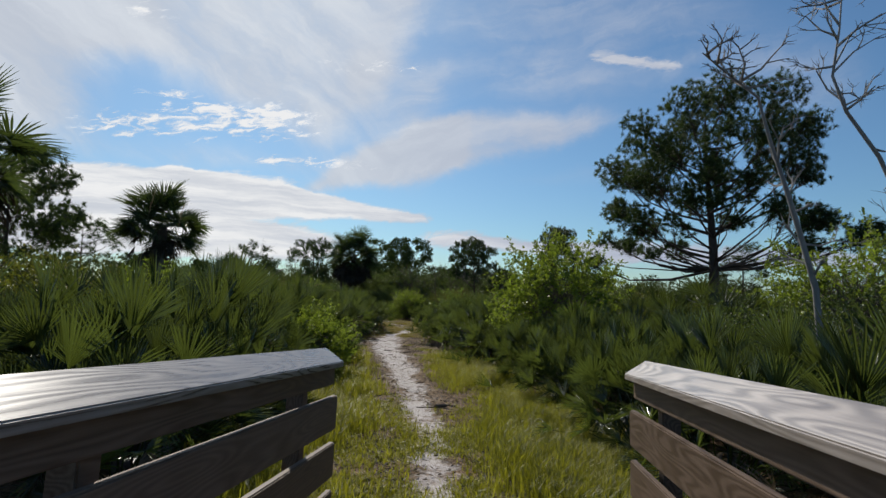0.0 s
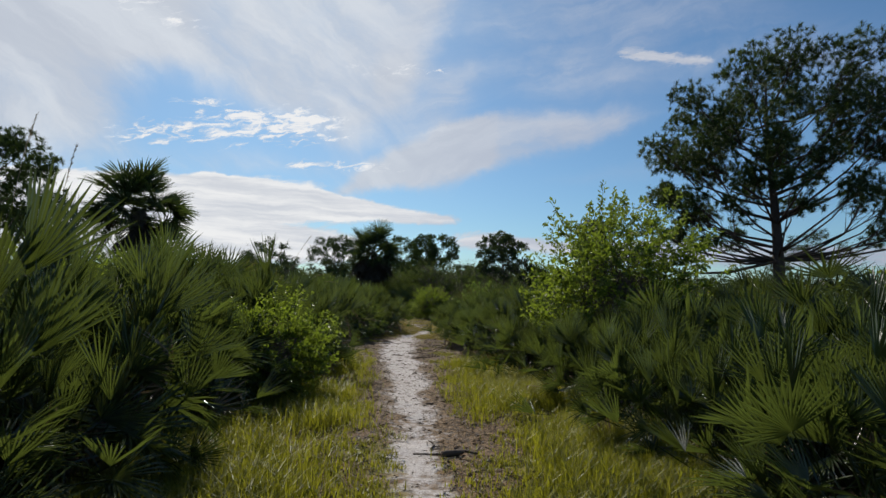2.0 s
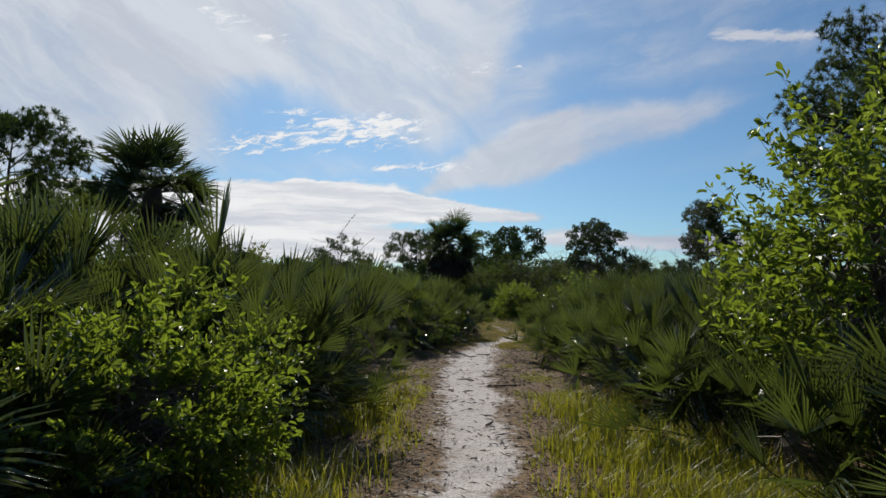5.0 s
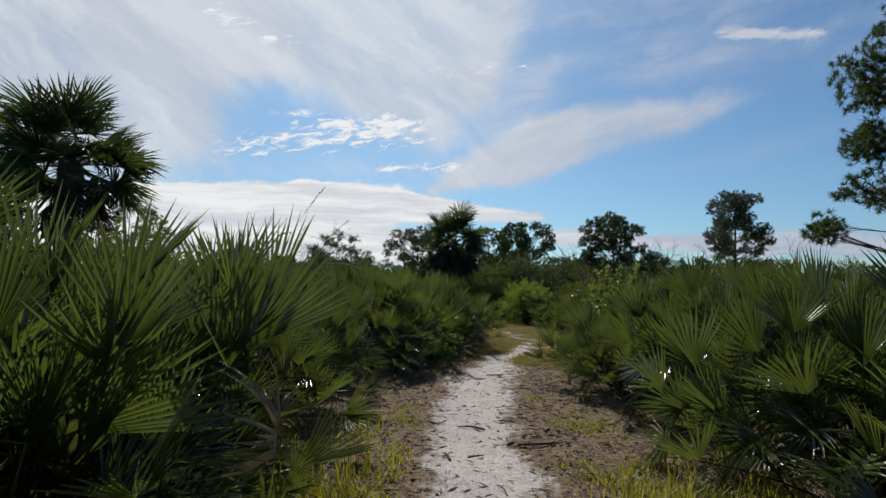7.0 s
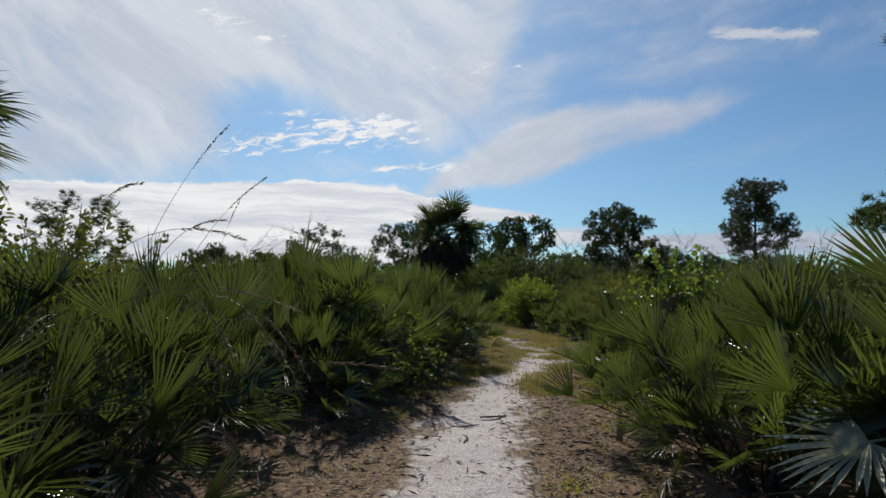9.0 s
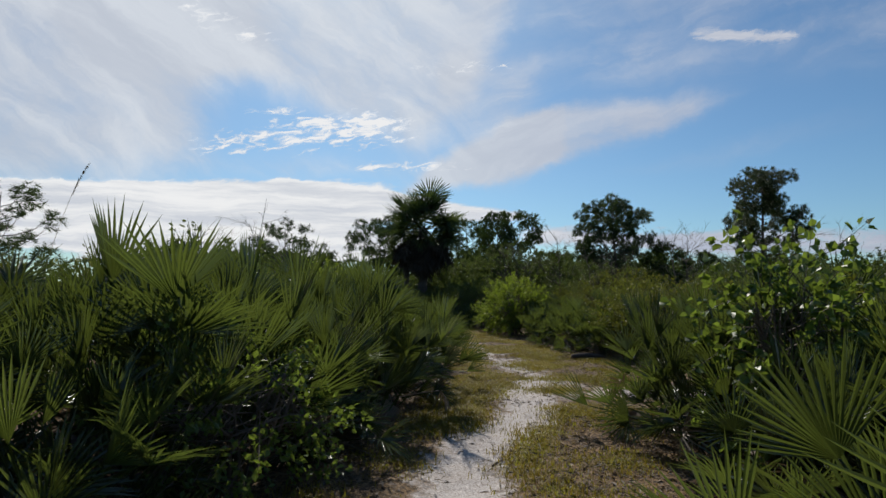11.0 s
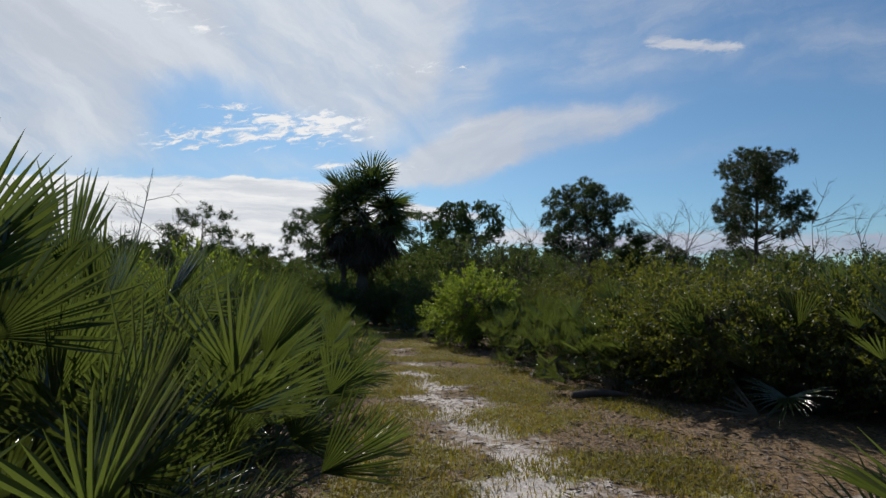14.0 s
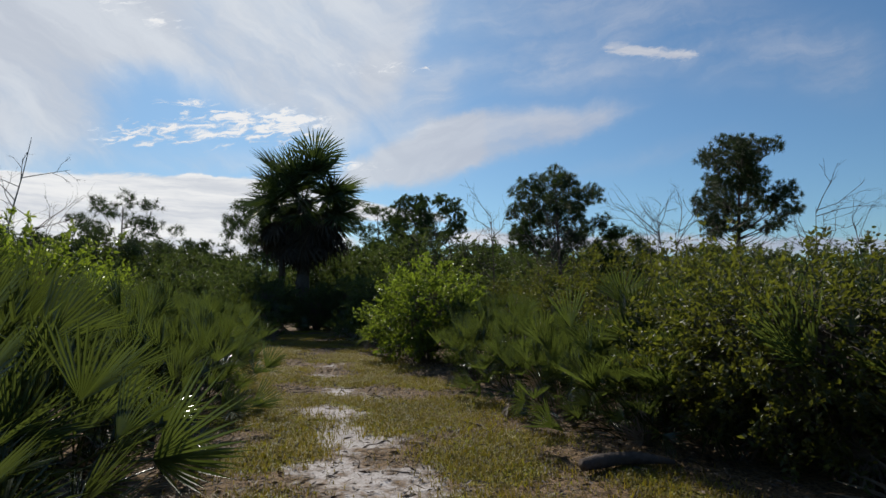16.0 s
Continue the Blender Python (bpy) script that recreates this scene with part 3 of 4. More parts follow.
def pine(label, height, base, radius, pads, pad, per_pad, needles=26, lean=0.0, trunk_r=None, ln=0.26, w=0.012, lobes=()):
    """A slash pine: tapered trunk, bowed limbs, and flattened pads of needle tufts at their ends, with gaps between."""
    thing = tagged(new("pine_tree"), label, "pine tree", "pines")
    wood, green = Shape(), Shape()
    r0 = trunk_r or height * 0.018
    pts = [Vector((lean * t + 0.012 * height * math.sin(5 * t + height), 0.01 * height * math.sin(4 * t + 1), height * 0.93 * t - 0.1)) for t in np.linspace(0, 1, 9)]
    wood.tube(pts, [r0 * (1.25 if i == 0 else 1.0) * (1 - 0.88 * i / 8) for i in range(9)], 9)

    def trunk(z):
        t = min(max((z + 0.1) / (height * 0.93), 0), 1) * 8
        i = min(int(t), 7)
        return pts[i].lerp(pts[i + 1], t - i)

    for k in range(pads):
        # level in the crown, from its top down; widest a little under the middle
        lv = (k + rnd.random()) / pads
        wide = math.sqrt(max(0.0, 1 - (abs(lv - 0.55) / (0.56 if lv < 0.55 else 0.62)) ** 2.2))
        a = k * 2.4 + rnd.uniform(-0.5, 0.5)
        reach = radius * wide * rnd.choice((0.38, 0.62, 0.8, 0.92, 1.0, 1.04))
        z = height - pad * 0.8 - (height - base - pad * 0.8) * lv
        mid = trunk(z)
        end = Vector((mid.x + math.cos(a) * reach, mid.y + math.sin(a) * reach, z + rnd.uniform(-0.3, 0.3) * pad))
        size = pad * rnd.uniform(0.7, 1.2)
        if lobes:
            side, z, size = lobes[k % len(lobes)]
            depth = math.sqrt(max(1.0, radius * radius - side * side)) * (-0.75, 0.0, 0.75)[k // len(lobes)] * rnd.uniform(0.6, 1.1)
            end = Vector((mid.x + side, mid.y + depth, z + rnd.uniform(-0.4, 0.3)))
            end.x += rnd.uniform(-0.4, 0.4)
            size *= rnd.uniform(0.9, 1.15)
            reach = math.hypot(side, depth)
        o = trunk(min(max(z - reach * rnd.uniform(0.45, 0.9), base * 0.78), height * 0.88))
        out = end - o
        ln_l = out.length
        out.normalize()
        bow = Vector((-out.y, out.x, 0)) * ln_l * rnd.uniform(-0.14, 0.14)
        sag = Vector((0, 0, -0.12 * ln_l * rnd.uniform(0.2, 1.3)))
        lp = [o, o + out * ln_l * 0.33 + bow * 0.7 + sag * 0.8, o + out * ln_l * 0.68 + bow + sag, end]
        lr = r0 * (0.10 + 0.15 * min(1.0, ln_l / radius)) * rnd.uniform(0.6, 1.1)
        wood.tube(lp, [lr, lr * 0.75, lr * 0.5, lr * 0.2], 5)
        for q in range(int(per_pad * (size / pad) ** 2)):
            v = rand_dir() * size * rnd.random() ** 0.45
            c = end + out * size * 0.15 + Vector((v.x, v.y, v.z * 0.72 + 0.12 * size - 0.18 * (v.x * v.x + v.y * v.y) / size))
            if q % 6 == 0:
                wood.tube([lp[2].lerp(end, rnd.random()), c], [lr * 0.22, lr * 0.06], 3)
            tuft(green, c, Vector((v.x, v.y, abs(v.z) + 0.4 * size)).normalized(), needles, ln * rnd.uniform(0.75, 1.2), w)
    part("trunk", wood.mesh("trunk", M_BARK, True), thing, "dark scaly trunk with bowed limbs")
    part("crown", green.mesh("crown", M_NEEDLE), thing, "dark green needle tufts")
    return thing


PALM_FRONDS = [frond_mesh(M_PALM, stalk=0.85, radius=0.85, half_arc=105, segs=26, droop=0.18, bend=8, width=0.024),
               frond_mesh(M_PALM, stalk=0.95, radius=0.80, half_arc=92, segs=24, droop=0.32, bend=14, width=0.024),
               frond_mesh(M_PALM, stalk=0.70, radius=0.85, half_arc=112, segs=26, droop=0.10, bend=4, width=0.024)]
SKIRT_FRONDS = [frond_mesh(M_SKIRT, stalk=0.7, radius=0.85, half_arc=75, segs=18, droop=0.6, bend=30, width=0.030),
                frond_mesh(M_SKIRT, stalk=0.8, radius=0.75, half_arc=60, segs=16, droop=0.8, bend=20, width=0.030)]


def cabbage_palm(label, trunk_h, trunk_r, size, live, dead):
    thing = tagged(new("cabbage_palm"), label, "palm tree", "cabbage palms")
    sh = Shape()
    n = 14
    sh.tube([Vector((0.02 * math.sin(i), 0.02 * math.cos(i * 2), trunk_h * i / n - 0.1 + (0.1 if i == n else 0))) for i in range(n + 1)],
            [trunk_r * (1.12 if i % 2 else 0.97) * (1.15 if i == 0 else 1) for i in range(n + 1)], 11)
    part("trunk", sh.mesh("trunk", M_PALM_BARK), thing, "grey-brown ringed trunk")
    top = Matrix.Translation((0, 0, trunk_h - 0.12))
    for k in range(live):
        lean = math.degrees(math.asin(0.99 - 1.40 * ((k * 0.618) % 1.0)))
        part("frond", rnd.choice(PALM_FRONDS), thing,
             m=top @ pose(0, 0, 0, 0, 0, 360 * ((k * 0.7549) % 1.0) + rnd.uniform(-15, 15)) @ pose(0, 0, 0, lean, 0, 0) @ pose(0, 0, 0, 0, rnd.gauss(0, 30), 0) @ Matrix.Scale(size * rnd.uniform(0.78, 1.16), 4))
    for k in range(dead):
        part("dead_frond", rnd.choice(SKIRT_FRONDS), thing, "dead brown hanging frond",
             m=top @ Matrix.Translation((0, 0, -0.45 * rnd.random() * size)) @ pose(0, 0, 0, 0, 0, k * 137.5 + rnd.uniform(-20, 20)) @ pose(0, 0, 0, math.degrees(math.asin(-0.97 * rnd.random() ** 0.8)), 0, 0) @ Matrix.Scale(size * rnd.uniform(0.72, 1.05), 4))
    return thing


def bare_tree(name, label, height, spread, limbs, mat=None, curve=None, r=0.06, category="dead tree"):
    """A leafless tree: a bent stem, and twigs that fork twice."""
    thing = tagged(new(name), label, category)
    sh = Shape()
    pts = curve or [Vector((0.05 * height * math.sin(3 * t + height), 0.04 * height * math.sin(4 * t), height * t - 0.05)) for t in np.linspace(0, 1, 7)]
    n = len(pts)
    sh.tube(pts, [r * (1 - 0.85 * i / (n - 1)) for i in range(n)], 7)

    part("trunk", sh.mesh("trunk", mat or M_SNAG, True), thing)

    def twig(sh, p, d, ln, rad, depth):
        q = p + d * ln * 0.5 + rand_dir() * ln * 0.10
        e = q + (d + rand_dir() * 0.35 + Vector((0, 0, 0.15))).normalized() * ln * 0.5
        sh.tube([p, q, e], [rad, rad * 0.7, rad * 0.35], 4)
        if depth:
            for _ in range(3):
                twig(sh, q.lerp(e, rnd.random()), (d + rand_dir() * 0.8).normalized(), ln * rnd.uniform(0.4, 0.65), rad * 0.5, depth - 1)

    limb = Shape()
    for k in range(limbs):
        t = rnd.uniform(0.35, 1.0) * (n - 1)
        i = min(int(t), n - 2)
        d = rand_dir(0.0, 0.9)
        twig(limb, pts[i].lerp(pts[i + 1], t - i), d, spread * rnd.uniform(0.5, 1.0), r * 0.35, 2)
    tagged(part("twig", limb.mesh("twig", mat or M_SNAG), thing), "fine forking leafless twigs", kind="stuff")
    return thing


def put(thing, x, y, z=0.0, turn=None, size=1.0, sx=1.0):
    thing.matrix_basis = Matrix.Translation((x, y, z)) @ pose(0, 0, 0, 0, 0, rnd.uniform(0, 360) if turn is None else turn) @ Matrix.Diagonal((size * sx, size * sx, size, 1))
    return thing


def put_copy(proto, x, y, z=0.0, turn=None, size=1.0):
    ob = copy_thing(proto, Matrix())
    return put(ob, x, y, z, turn, size)


# ---- boardwalk ramp with railings ----
RAIL_DIR = Vector((0.068, 0.996, -0.0635)).normalized()
RAIL_SIDE = Vector((0.996, -0.068, 0)).normalized()


def plank(a, b, c, lo, hi, skew=0.0, rise=0.0, bevel=0.006, mat=M_WOOD):
    """A board along the railing: a, b across; c up; from lo to hi along. skew: how much further its outer edge runs."""
    bm = bmesh.new()
    bmesh.ops.create_cube(bm, size=1.0)
    for v in bm.verts:
        across = a if v.co.x < 0 else b
        along = (lo if v.co.y < 0 else hi + (skew if abs(across) == max(abs(a), abs(b)) else 0))
        v.co = Vector((across, along, (c[0] if v.co.z < 0 else c[1]) + (rise if abs(across) == max(abs(a), abs(b)) else 0)))
    bmesh.ops.recalc_face_normals(bm, faces=bm.faces)
    bmesh.ops.bevel(bm, geom=bm.edges[:], offset=bevel, segments=2, affect="EDGES")
    me = bpy.data.meshes.new("board")
    bm.to_mesh(me)
    bm.free()
    me.materials.append(mat)
    return me


def railing(end, sign):
    thing = tagged(new("boardwalk_railing"), "weathered grey-brown wooden railing with tilted cap board", "railing", "boardwalk railings")
    thing.matrix_basis = Matrix.Translation(end) @ Matrix((RAIL_SIDE, RAIL_DIR, RAIL_SIDE.cross(RAIL_DIR))).transposed().to_4x4()
    s = sign
    part("cap_board", plank(0.0, s * 0.135, (-0.034, 0.0), -5.2, 0.0, skew=0.05, rise=0.078, bevel=0.004, mat=M_CAP), thing, "cap board tilted inwards, with worn sheen and sun glare in its colour")
    part("rail_board", plank(s * 0.045, s * 0.083, (-0.138, -0.033), -5.2, -0.02), thing)
    for top in (-0.205, -0.480, -0.755):
        part("rail_board", plank(s * 0.025, s * 0.063, (top - 0.20, top), -5.2, 0.0), thing)
    for at in (-0.42, -2.05, -3.7):
        part("post", plank(s * 0.086, s * 0.175, (-1.20, -0.034), at - 0.045, at + 0.045), thing, "square wooden post")


railing(Vector((-0.31, 3.55, 1.09)), -1)
railing(Vector((1.37, 3.43, 1.09)), 1)
deck = tagged(new("boardwalk_deck"), "weathered plank ramp down to the sandy ground", "boardwalk", kind="structure")
deck.matrix_basis = Matrix.Translation((0.53, 3.49, 0.02)) @ Matrix((RAIL_SIDE, RAIL_DIR, RAIL_SIDE.cross(RAIL_DIR))).transposed().to_4x4()
board = plank(-0.80, 0.80, (-0.038, 0.0), -0.069, 0.069)
for k in range(37):
    part("deck_board", board, deck, m=Matrix.Translation((0, -0.08 - 0.144 * k, 0)))

# ---- trees ----
# foliage pads of the tall pine: side of the trunk, height, radius
LOBES = ((0.9, 11.9, 1.45), (-1.1, 11.4, 1.3), (2.9, 11.2, 1.35), (-3.1, 10.4, 1.05), (4.7, 10.3, 1.05), (-1.7, 9.7, 1.25), (0.5, 9.5, 1.1), (2.7, 9.3, 1.25), (-4.1, 8.5, 1.05),
         (-2.5, 7.8, 1.25), (4.5, 8.4, 1.0), (-4.7, 6.5, 0.9), (-3.0, 5.8, 1.05), (1.9, 7.6, 0.8), (3.3, 6.4, 0.95), (5.0, 5.8, 1.0), (6.8, 5.0, 0.95), (-4.4, 4.6, 0.8), (-6.0, 3.6, 0.65), (-2.2, 4.2, 0.6), (4.4, 4.6, 0.75), (0.9, 6.2, 0.8), (-0.9, 6.8, 0.95), (0.2, 8.2, 1.0), (-1.4, 5.2, 0.6))
put(pine("tall slash pine with broad dark crown above the scrub", 12.8, 4.2, 4.8, 3 * len(LOBES), 1.25, 130, 24, lean=-0.1, trunk_r=0.33, ln=0.24, w=0.018, lobes=LOBES), 13.7, 31.0, turn=-24)
P_LABEL = "slender slash pine with rounded crown beyond the palmettos"
put(pine(P_LABEL, 6.4, 2.8, 1.95, 46, 0.50, 46, 22, ln=0.17, w=0.014), 1.25, 47.6, turn=0)
put(pine(P_LABEL, 7.4, 3.5, 1.5, 46, 0.50, 48, 22, ln=0.17, w=0.014), 8.0, 46.3, turn=70)
put(pine(P_LABEL, 7.5, 4.2, 2.1, 38, 0.56, 46, 22, ln=0.18, w=0.015), -5.6, 59.0, turn=130)
put(pine(P_LABEL, 6.9, 2.6, 2.5, 36, 0.58, 30, 20, ln=0.28, w=0.015), -14.5, 56.0, turn=10)
put(pine(P_LABEL, 8.2, 4.0, 2.6, 34, 0.66, 28, 20, ln=0.28, w=0.016), -10.2, 68.0, turn=200)
put(pine("slash pine leaning over the scrub with sparse crown", 6.7, 2.6, 2.5, 46, 0.6, 50, 22, lean=0.4, ln=0.18, w=0.014), -17.2, 20.8, turn=15)
put(pine(P_LABEL, 5.8, 2.2, 1.9, 30, 0.5, 22, 20, w=0.014), -23.8, 35.0)
put(pine(P_LABEL, 3.9, 1.2, 1.4, 22, 0.4, 20, 20, w=0.013), 3.6, 47.0)
put(pine(P_LABEL, 5.2, 2.0, 1.9, 26, 0.5, 20, 20, w=0.014), 17.0, 34.5)
put(pine(P_LABEL, 5.4, 1.8, 2.2, 28, 0.5, 22, 20, w=0.014), -17.5, 47.0)
line_pines = [pine("dark pine in the tree line behind the scrub", h, h * 0.25, 2.3, 32, 0.66, 36, 18, ln=0.24, w=0.020) for h in (4.8, 5.4, 4.4)]
for k, (x, y, h) in enumerate(((-1.5, 62, 4.6), (-3.0, 66, 5.0), (2.5, 60, 4.2), (-9, 63, 5.0), (-13, 62, 4.8), (6, 64, 4.3), (-20, 58, 4.6), (12, 60, 4.4), (-7.5, 70, 5.5), (0.5, 70, 5.0), (-26, 62, 5.0), (-31, 55, 5.0),
                               (-23, 50, 4.2), (-17, 64, 4.6), (-29, 70, 5.4), (9.5, 66, 4.8), (16, 68, 4.8), (-11.5, 58, 3.8), (4, 57, 3.4), (-35, 62, 5.2), (-4.5, 60, 3.6))):
    me = line_pines[k % 3]
    size = h / (4.8, 5.4, 4.4)[k % 3]
    put(me, x, y, size=size) if k < 3 else put_copy(me, x, y, size=size)

put(cabbage_palm("cabbage palm with dense dark crown and brown skirt", 4.3, 0.21, 1.42, 60, 76), -7.9, 42.3, turn=0)
put(cabbage_palm("thin cabbage palm beside a larger one", 3.5, 0.11, 0.8, 20, 24), -8.9, 43.0, turn=40)
put(cabbage_palm("cabbage palm with rounded green crown above palmettos", 3.6, 0.2, 0.98, 60, 20), -9.75, 18.5, turn=0)
put(cabbage_palm("cabbage palm with yellowing fronds beside the boardwalk", 3.9, 0.19, 1.1, 36, 30), -8.5, 9.2, turn=0)

snag = [Vector(p) for p in ((0.08, 0, -0.1), (0.05, 0, 0.45), (0.0, 0.0, 0.93), (-0.05, 0.0, 1.69), (-0.2, 0.0, 2.27), (-0.34, 0.0, 2.77), (-0.45, 0.04, 3.2), (-0.58, 0.04, 3.71), (-0.94, 0.07, 4.03), (-1.15, 0.07, 4.21))]
put(bare_tree("dead_tree", "bare bleached dead tree with bent leaning trunk", 3, 0.42, 22, curve=snag, r=0.046), 4.08, 6.0, turn=0)
snag = [Vector(p) for p in ((0.3, 0, -0.1), (0.27, 0, 0.45), (0.22, 0.0, 0.93), (0.16, 0.0, 1.69), (0.05, 0.0, 2.34), (-0.16, 0.0, 2.84), (-0.43, 0.0, 3.24), (-0.54, 0.0, 3.56), (-0.47, 0.0, 3.99), (-0.43, 0.0, 4.43))]
put(bare_tree("dead_tree", "bare dead tree with crooked thin trunk", 3, 0.45, 18, curve=snag, r=0.036), 4.19, 5.06, turn=0)
put(bare_tree("bare_sapling", "leafless grey sapling with fine twigs", 4.9, 1.1, 12, r=0.04), -12.7, 36.0)
for x, y, h in ((-1.6, 40.5, 3.6), (-0.6, 39.0, 3.2), (2.3, 37.3, 3.0), (3.0, 38.0, 2.8), (4.2, 45.0, 4.0), (-13.8, 33.5, 3.0), (-3.0, 41.5, 3.0), (-4.4, 45.0, 3.4), (0.6, 43.0, 3.2), (5.4, 40.5, 3.2), (6.6, 38.6, 3.4), (-11.6, 35.0, 2.9), (-15.5, 38.5, 3.2), (1.6, 45.5, 3.4), (9.6, 42.0, 3.4)):
    put(bare_tree("bare_shrub", "leafless twiggy shrub among green scrub", h, 1.3, 16, r=0.035, mat=M_STEM, category="shrub"), x, y)

# ---- shrubs ----
put(shrub("wax_myrtle", "tall bright green broadleaf shrub beside the track", 2.7, 1.2, 430, 38, 0.082, 0.036, M_SHRUB, 0.9), 2.3, 11.8)
put(shrub("wax_myrtle", "low dense green shrub at the track's edge", 1.15, 0.64, 200, 44, 0.06, 0.028, M_SHRUB), -2.25, 9.9)
put(shrub("gallberry_bush", "dense small-leaved bush with yellowish leaves", 1.45, 1.15, 560, 46, 0.055, 0.028, M_GALL), 0.45, 27.95)
put(shrub("gallberry_bush", "dense small-leaved bush with yellowish leaves", 1.4, 1.0, 420, 46, 0.055, 0.028, M_GALL), 1.75, 27.1)
put(shrub("wax_myrtle", "rounded bright green shrub at the bend", 1.65, 1.0, 230, 40, 0.075, 0.036, M_SHRUB), -2.9, 33.6)
put(shrub("wax_myrtle", "broad green shrub with yellow-green tips", 3.0, 1.6, 300, 36, 0.085, 0.038, M_SHRUB), 7.6, 10.6)
put(shrub("wax_myrtle", "broad green shrub with yellow-green tips", 2.4, 1.4, 260, 36, 0.085, 0.038, M_SHRUB), 9.0, 12.6)
put(shrub("grape_vine", "bright round-leaved vine trailing over palmetto", 1.65, 0.60, 110, 14, 0.075, 0.072, M_VINE, 0.2, "vine"), 0.12, 20.6)
put(shrub("grape_vine", "tangled vine with small yellow-green leaves", 1.0, 0.75, 130, 22, 0.050, 0.034, M_VINE, 0.1, "vine"), -3.45, 19.65)
bush_a = shrub("dark_shrub", "dark green dense scrub bush", 1.6, 1.2, 260, 40, 0.08, 0.038, M_SHRUB_DK)
bush_b = shrub("dark_shrub", "dark green uneven scrub bush", 2.0, 1.3, 260, 40, 0.085, 0.040, M_SHRUB_DK)
put(bush_a, -8.6, 40.0)
put(bush_b, -5.9, 43.5)
for x, y, s in ((-7.1, 41.3, 0.8), (-9.4, 40.9, 0.9), (-6.2, 41.6, 0.8), (-9.8, 38.0, 1.0), (-10.5, 41.5, 1.1), (-6.8, 45.0, 1.2), (-3.6, 43.0, 1.1), (-1.0, 42.0, 1.1), (1.5, 41.0, 1.0), (4.0, 40.0, 1.0), (-4.4, 39.2, 0.9), (6.5, 42.0, 1.1),
                (-12.0, 31.0, 1.0), (-13.5, 27.0, 1.2), (-10.5, 28.5, 0.9), (-14.0, 36.0, 1.3), (-15.0, 43.0, 1.3), (-11.5, 46.0, 1.3), (0.0, 50.0, 1.4), (-5.0, 52.0, 1.5), (5.0, 52.0, 1.5), (-9.0, 54.0, 1.6),
                (9.0, 38.0, 1.1), (12.0, 44.0, 1.4), (7.0, 20.0, 0.8), (9.5, 24.0, 0.9), (-7.5, 24.0, 0.8), (-6.4, 13.0, 0.8)):
    put_copy(rnd.choice((bush_a, bush_b)), x, y, 0, None, s)

for _ in range(80):
    put_copy(rnd.choice((bush_a, bush_b)), rnd.uniform(-30, 24), rnd.uniform(45, 62), 0, None, rnd.uniform(1.2, 1.9))

# ---- palmettos ----
near = [near_palmetto(41) for _ in range(7)]
far_p = [far_palmetto(30) for _ in range(5)]
spots = []


def open_ground(x, y, gap):
    if edge_l(y) - gap < x < edge_r(y) + gap and y < 40.5:
        return True
    return 22.9 < y < 27.2 and -1.5 < x < 3.6


def room(x, y, d):
    return all((x - a) ** 2 + (y - b) ** 2 > d * d for a, b in spots)


KEEP = ((2.3, 11.8, 1.1), (-2.25, 9.9, 0.65), (-1.9, 9.0, 0.75), (0.45, 27.95, 0.95), (1.75, 27.1, 0.8), (-2.9, 33.6, 1.0), (0.2, 15.9, 0.65), (0.0, 20.6, 0.55), (-0.3, 20.1, 0.55), (-5.2, 8.0, 1.0), (-4.1, 7.0, 0.7), (-6.6, 9.0, 1.0), (-7.6, 7.8, 1.0), (-3.45, 19.65, 0.8), (7.6, 10.6, 1.3), (9.0, 12.6, 1.2))


def free(x, y):
    if -2.3 < x < 3.3 and y < 4.4:
        return False
    return all(math.hypot(x - a, y - b) > r for a, b, r in KEEP)


# bushes that break up the palmettos on both sides
mixed = [shrub("scrub_bush", "olive small-leaved scrub bush among the palmettos", 1.5, 0.85, 190, 36, 0.06, 0.030, M_GALL, 0.6),
         shrub("scrub_bush", "bright green broadleaf bush among the palmettos", 1.7, 0.80, 150, 30, 0.080, 0.036, M_SHRUB, 0.9),
         shrub("scrub_bush", "dark green glossy bush among the palmettos", 1.6, 0.9, 170, 36, 0.07, 0.034, M_SHRUB_DK, 0.6)]
put(mixed[0], -5.2, 8.0, 0, None, 1.15)
for x, yy, size in ((-4.1, 7.0, 0.75), (-6.6, 9.0, 1.2), (-7.6, 7.8, 1.15)):
    put_copy(mixed[0], x, yy, 0, None, size)
bush_spots, first = [], {0}
while len(bush_spots) < 64:
    yy = rnd.uniform(5.5, 40)
    side = rnd.choice((-1, 1))
    off = 2.2 + 7.0 * rnd.random() ** 1.5
    x = float(edge_l(yy) - off if side < 0 else edge_r(yy) + off)
    if open_ground(x, yy, 1.0) or not free(x, yy) or any(math.hypot(x - a, yy - b) < 1.7 for a, b in bush_spots):
        continue
    bush_spots.append((x, yy))
    spots.append((x, yy))
    pick = rnd.choice((0, 1, 2, 2, 0))
    size = rnd.uniform(0.85, 1.2)
    put_copy(mixed[pick], x, yy, 0, None, size) if pick in first else put(mixed[pick], x, yy, 0, None, size)
    first.add(pick)

used = set()
used_spots = []


def plant(protos, x, y, size):
    spots.append((x, y))
    used_spots.append((x, y))
    p = rnd.choice(protos)
    if p.name in used:
        put_copy(p, x, y, -0.02, None, size)
    else:
        used.add(p.name)
        put(p, x, y, -0.02, None, size)


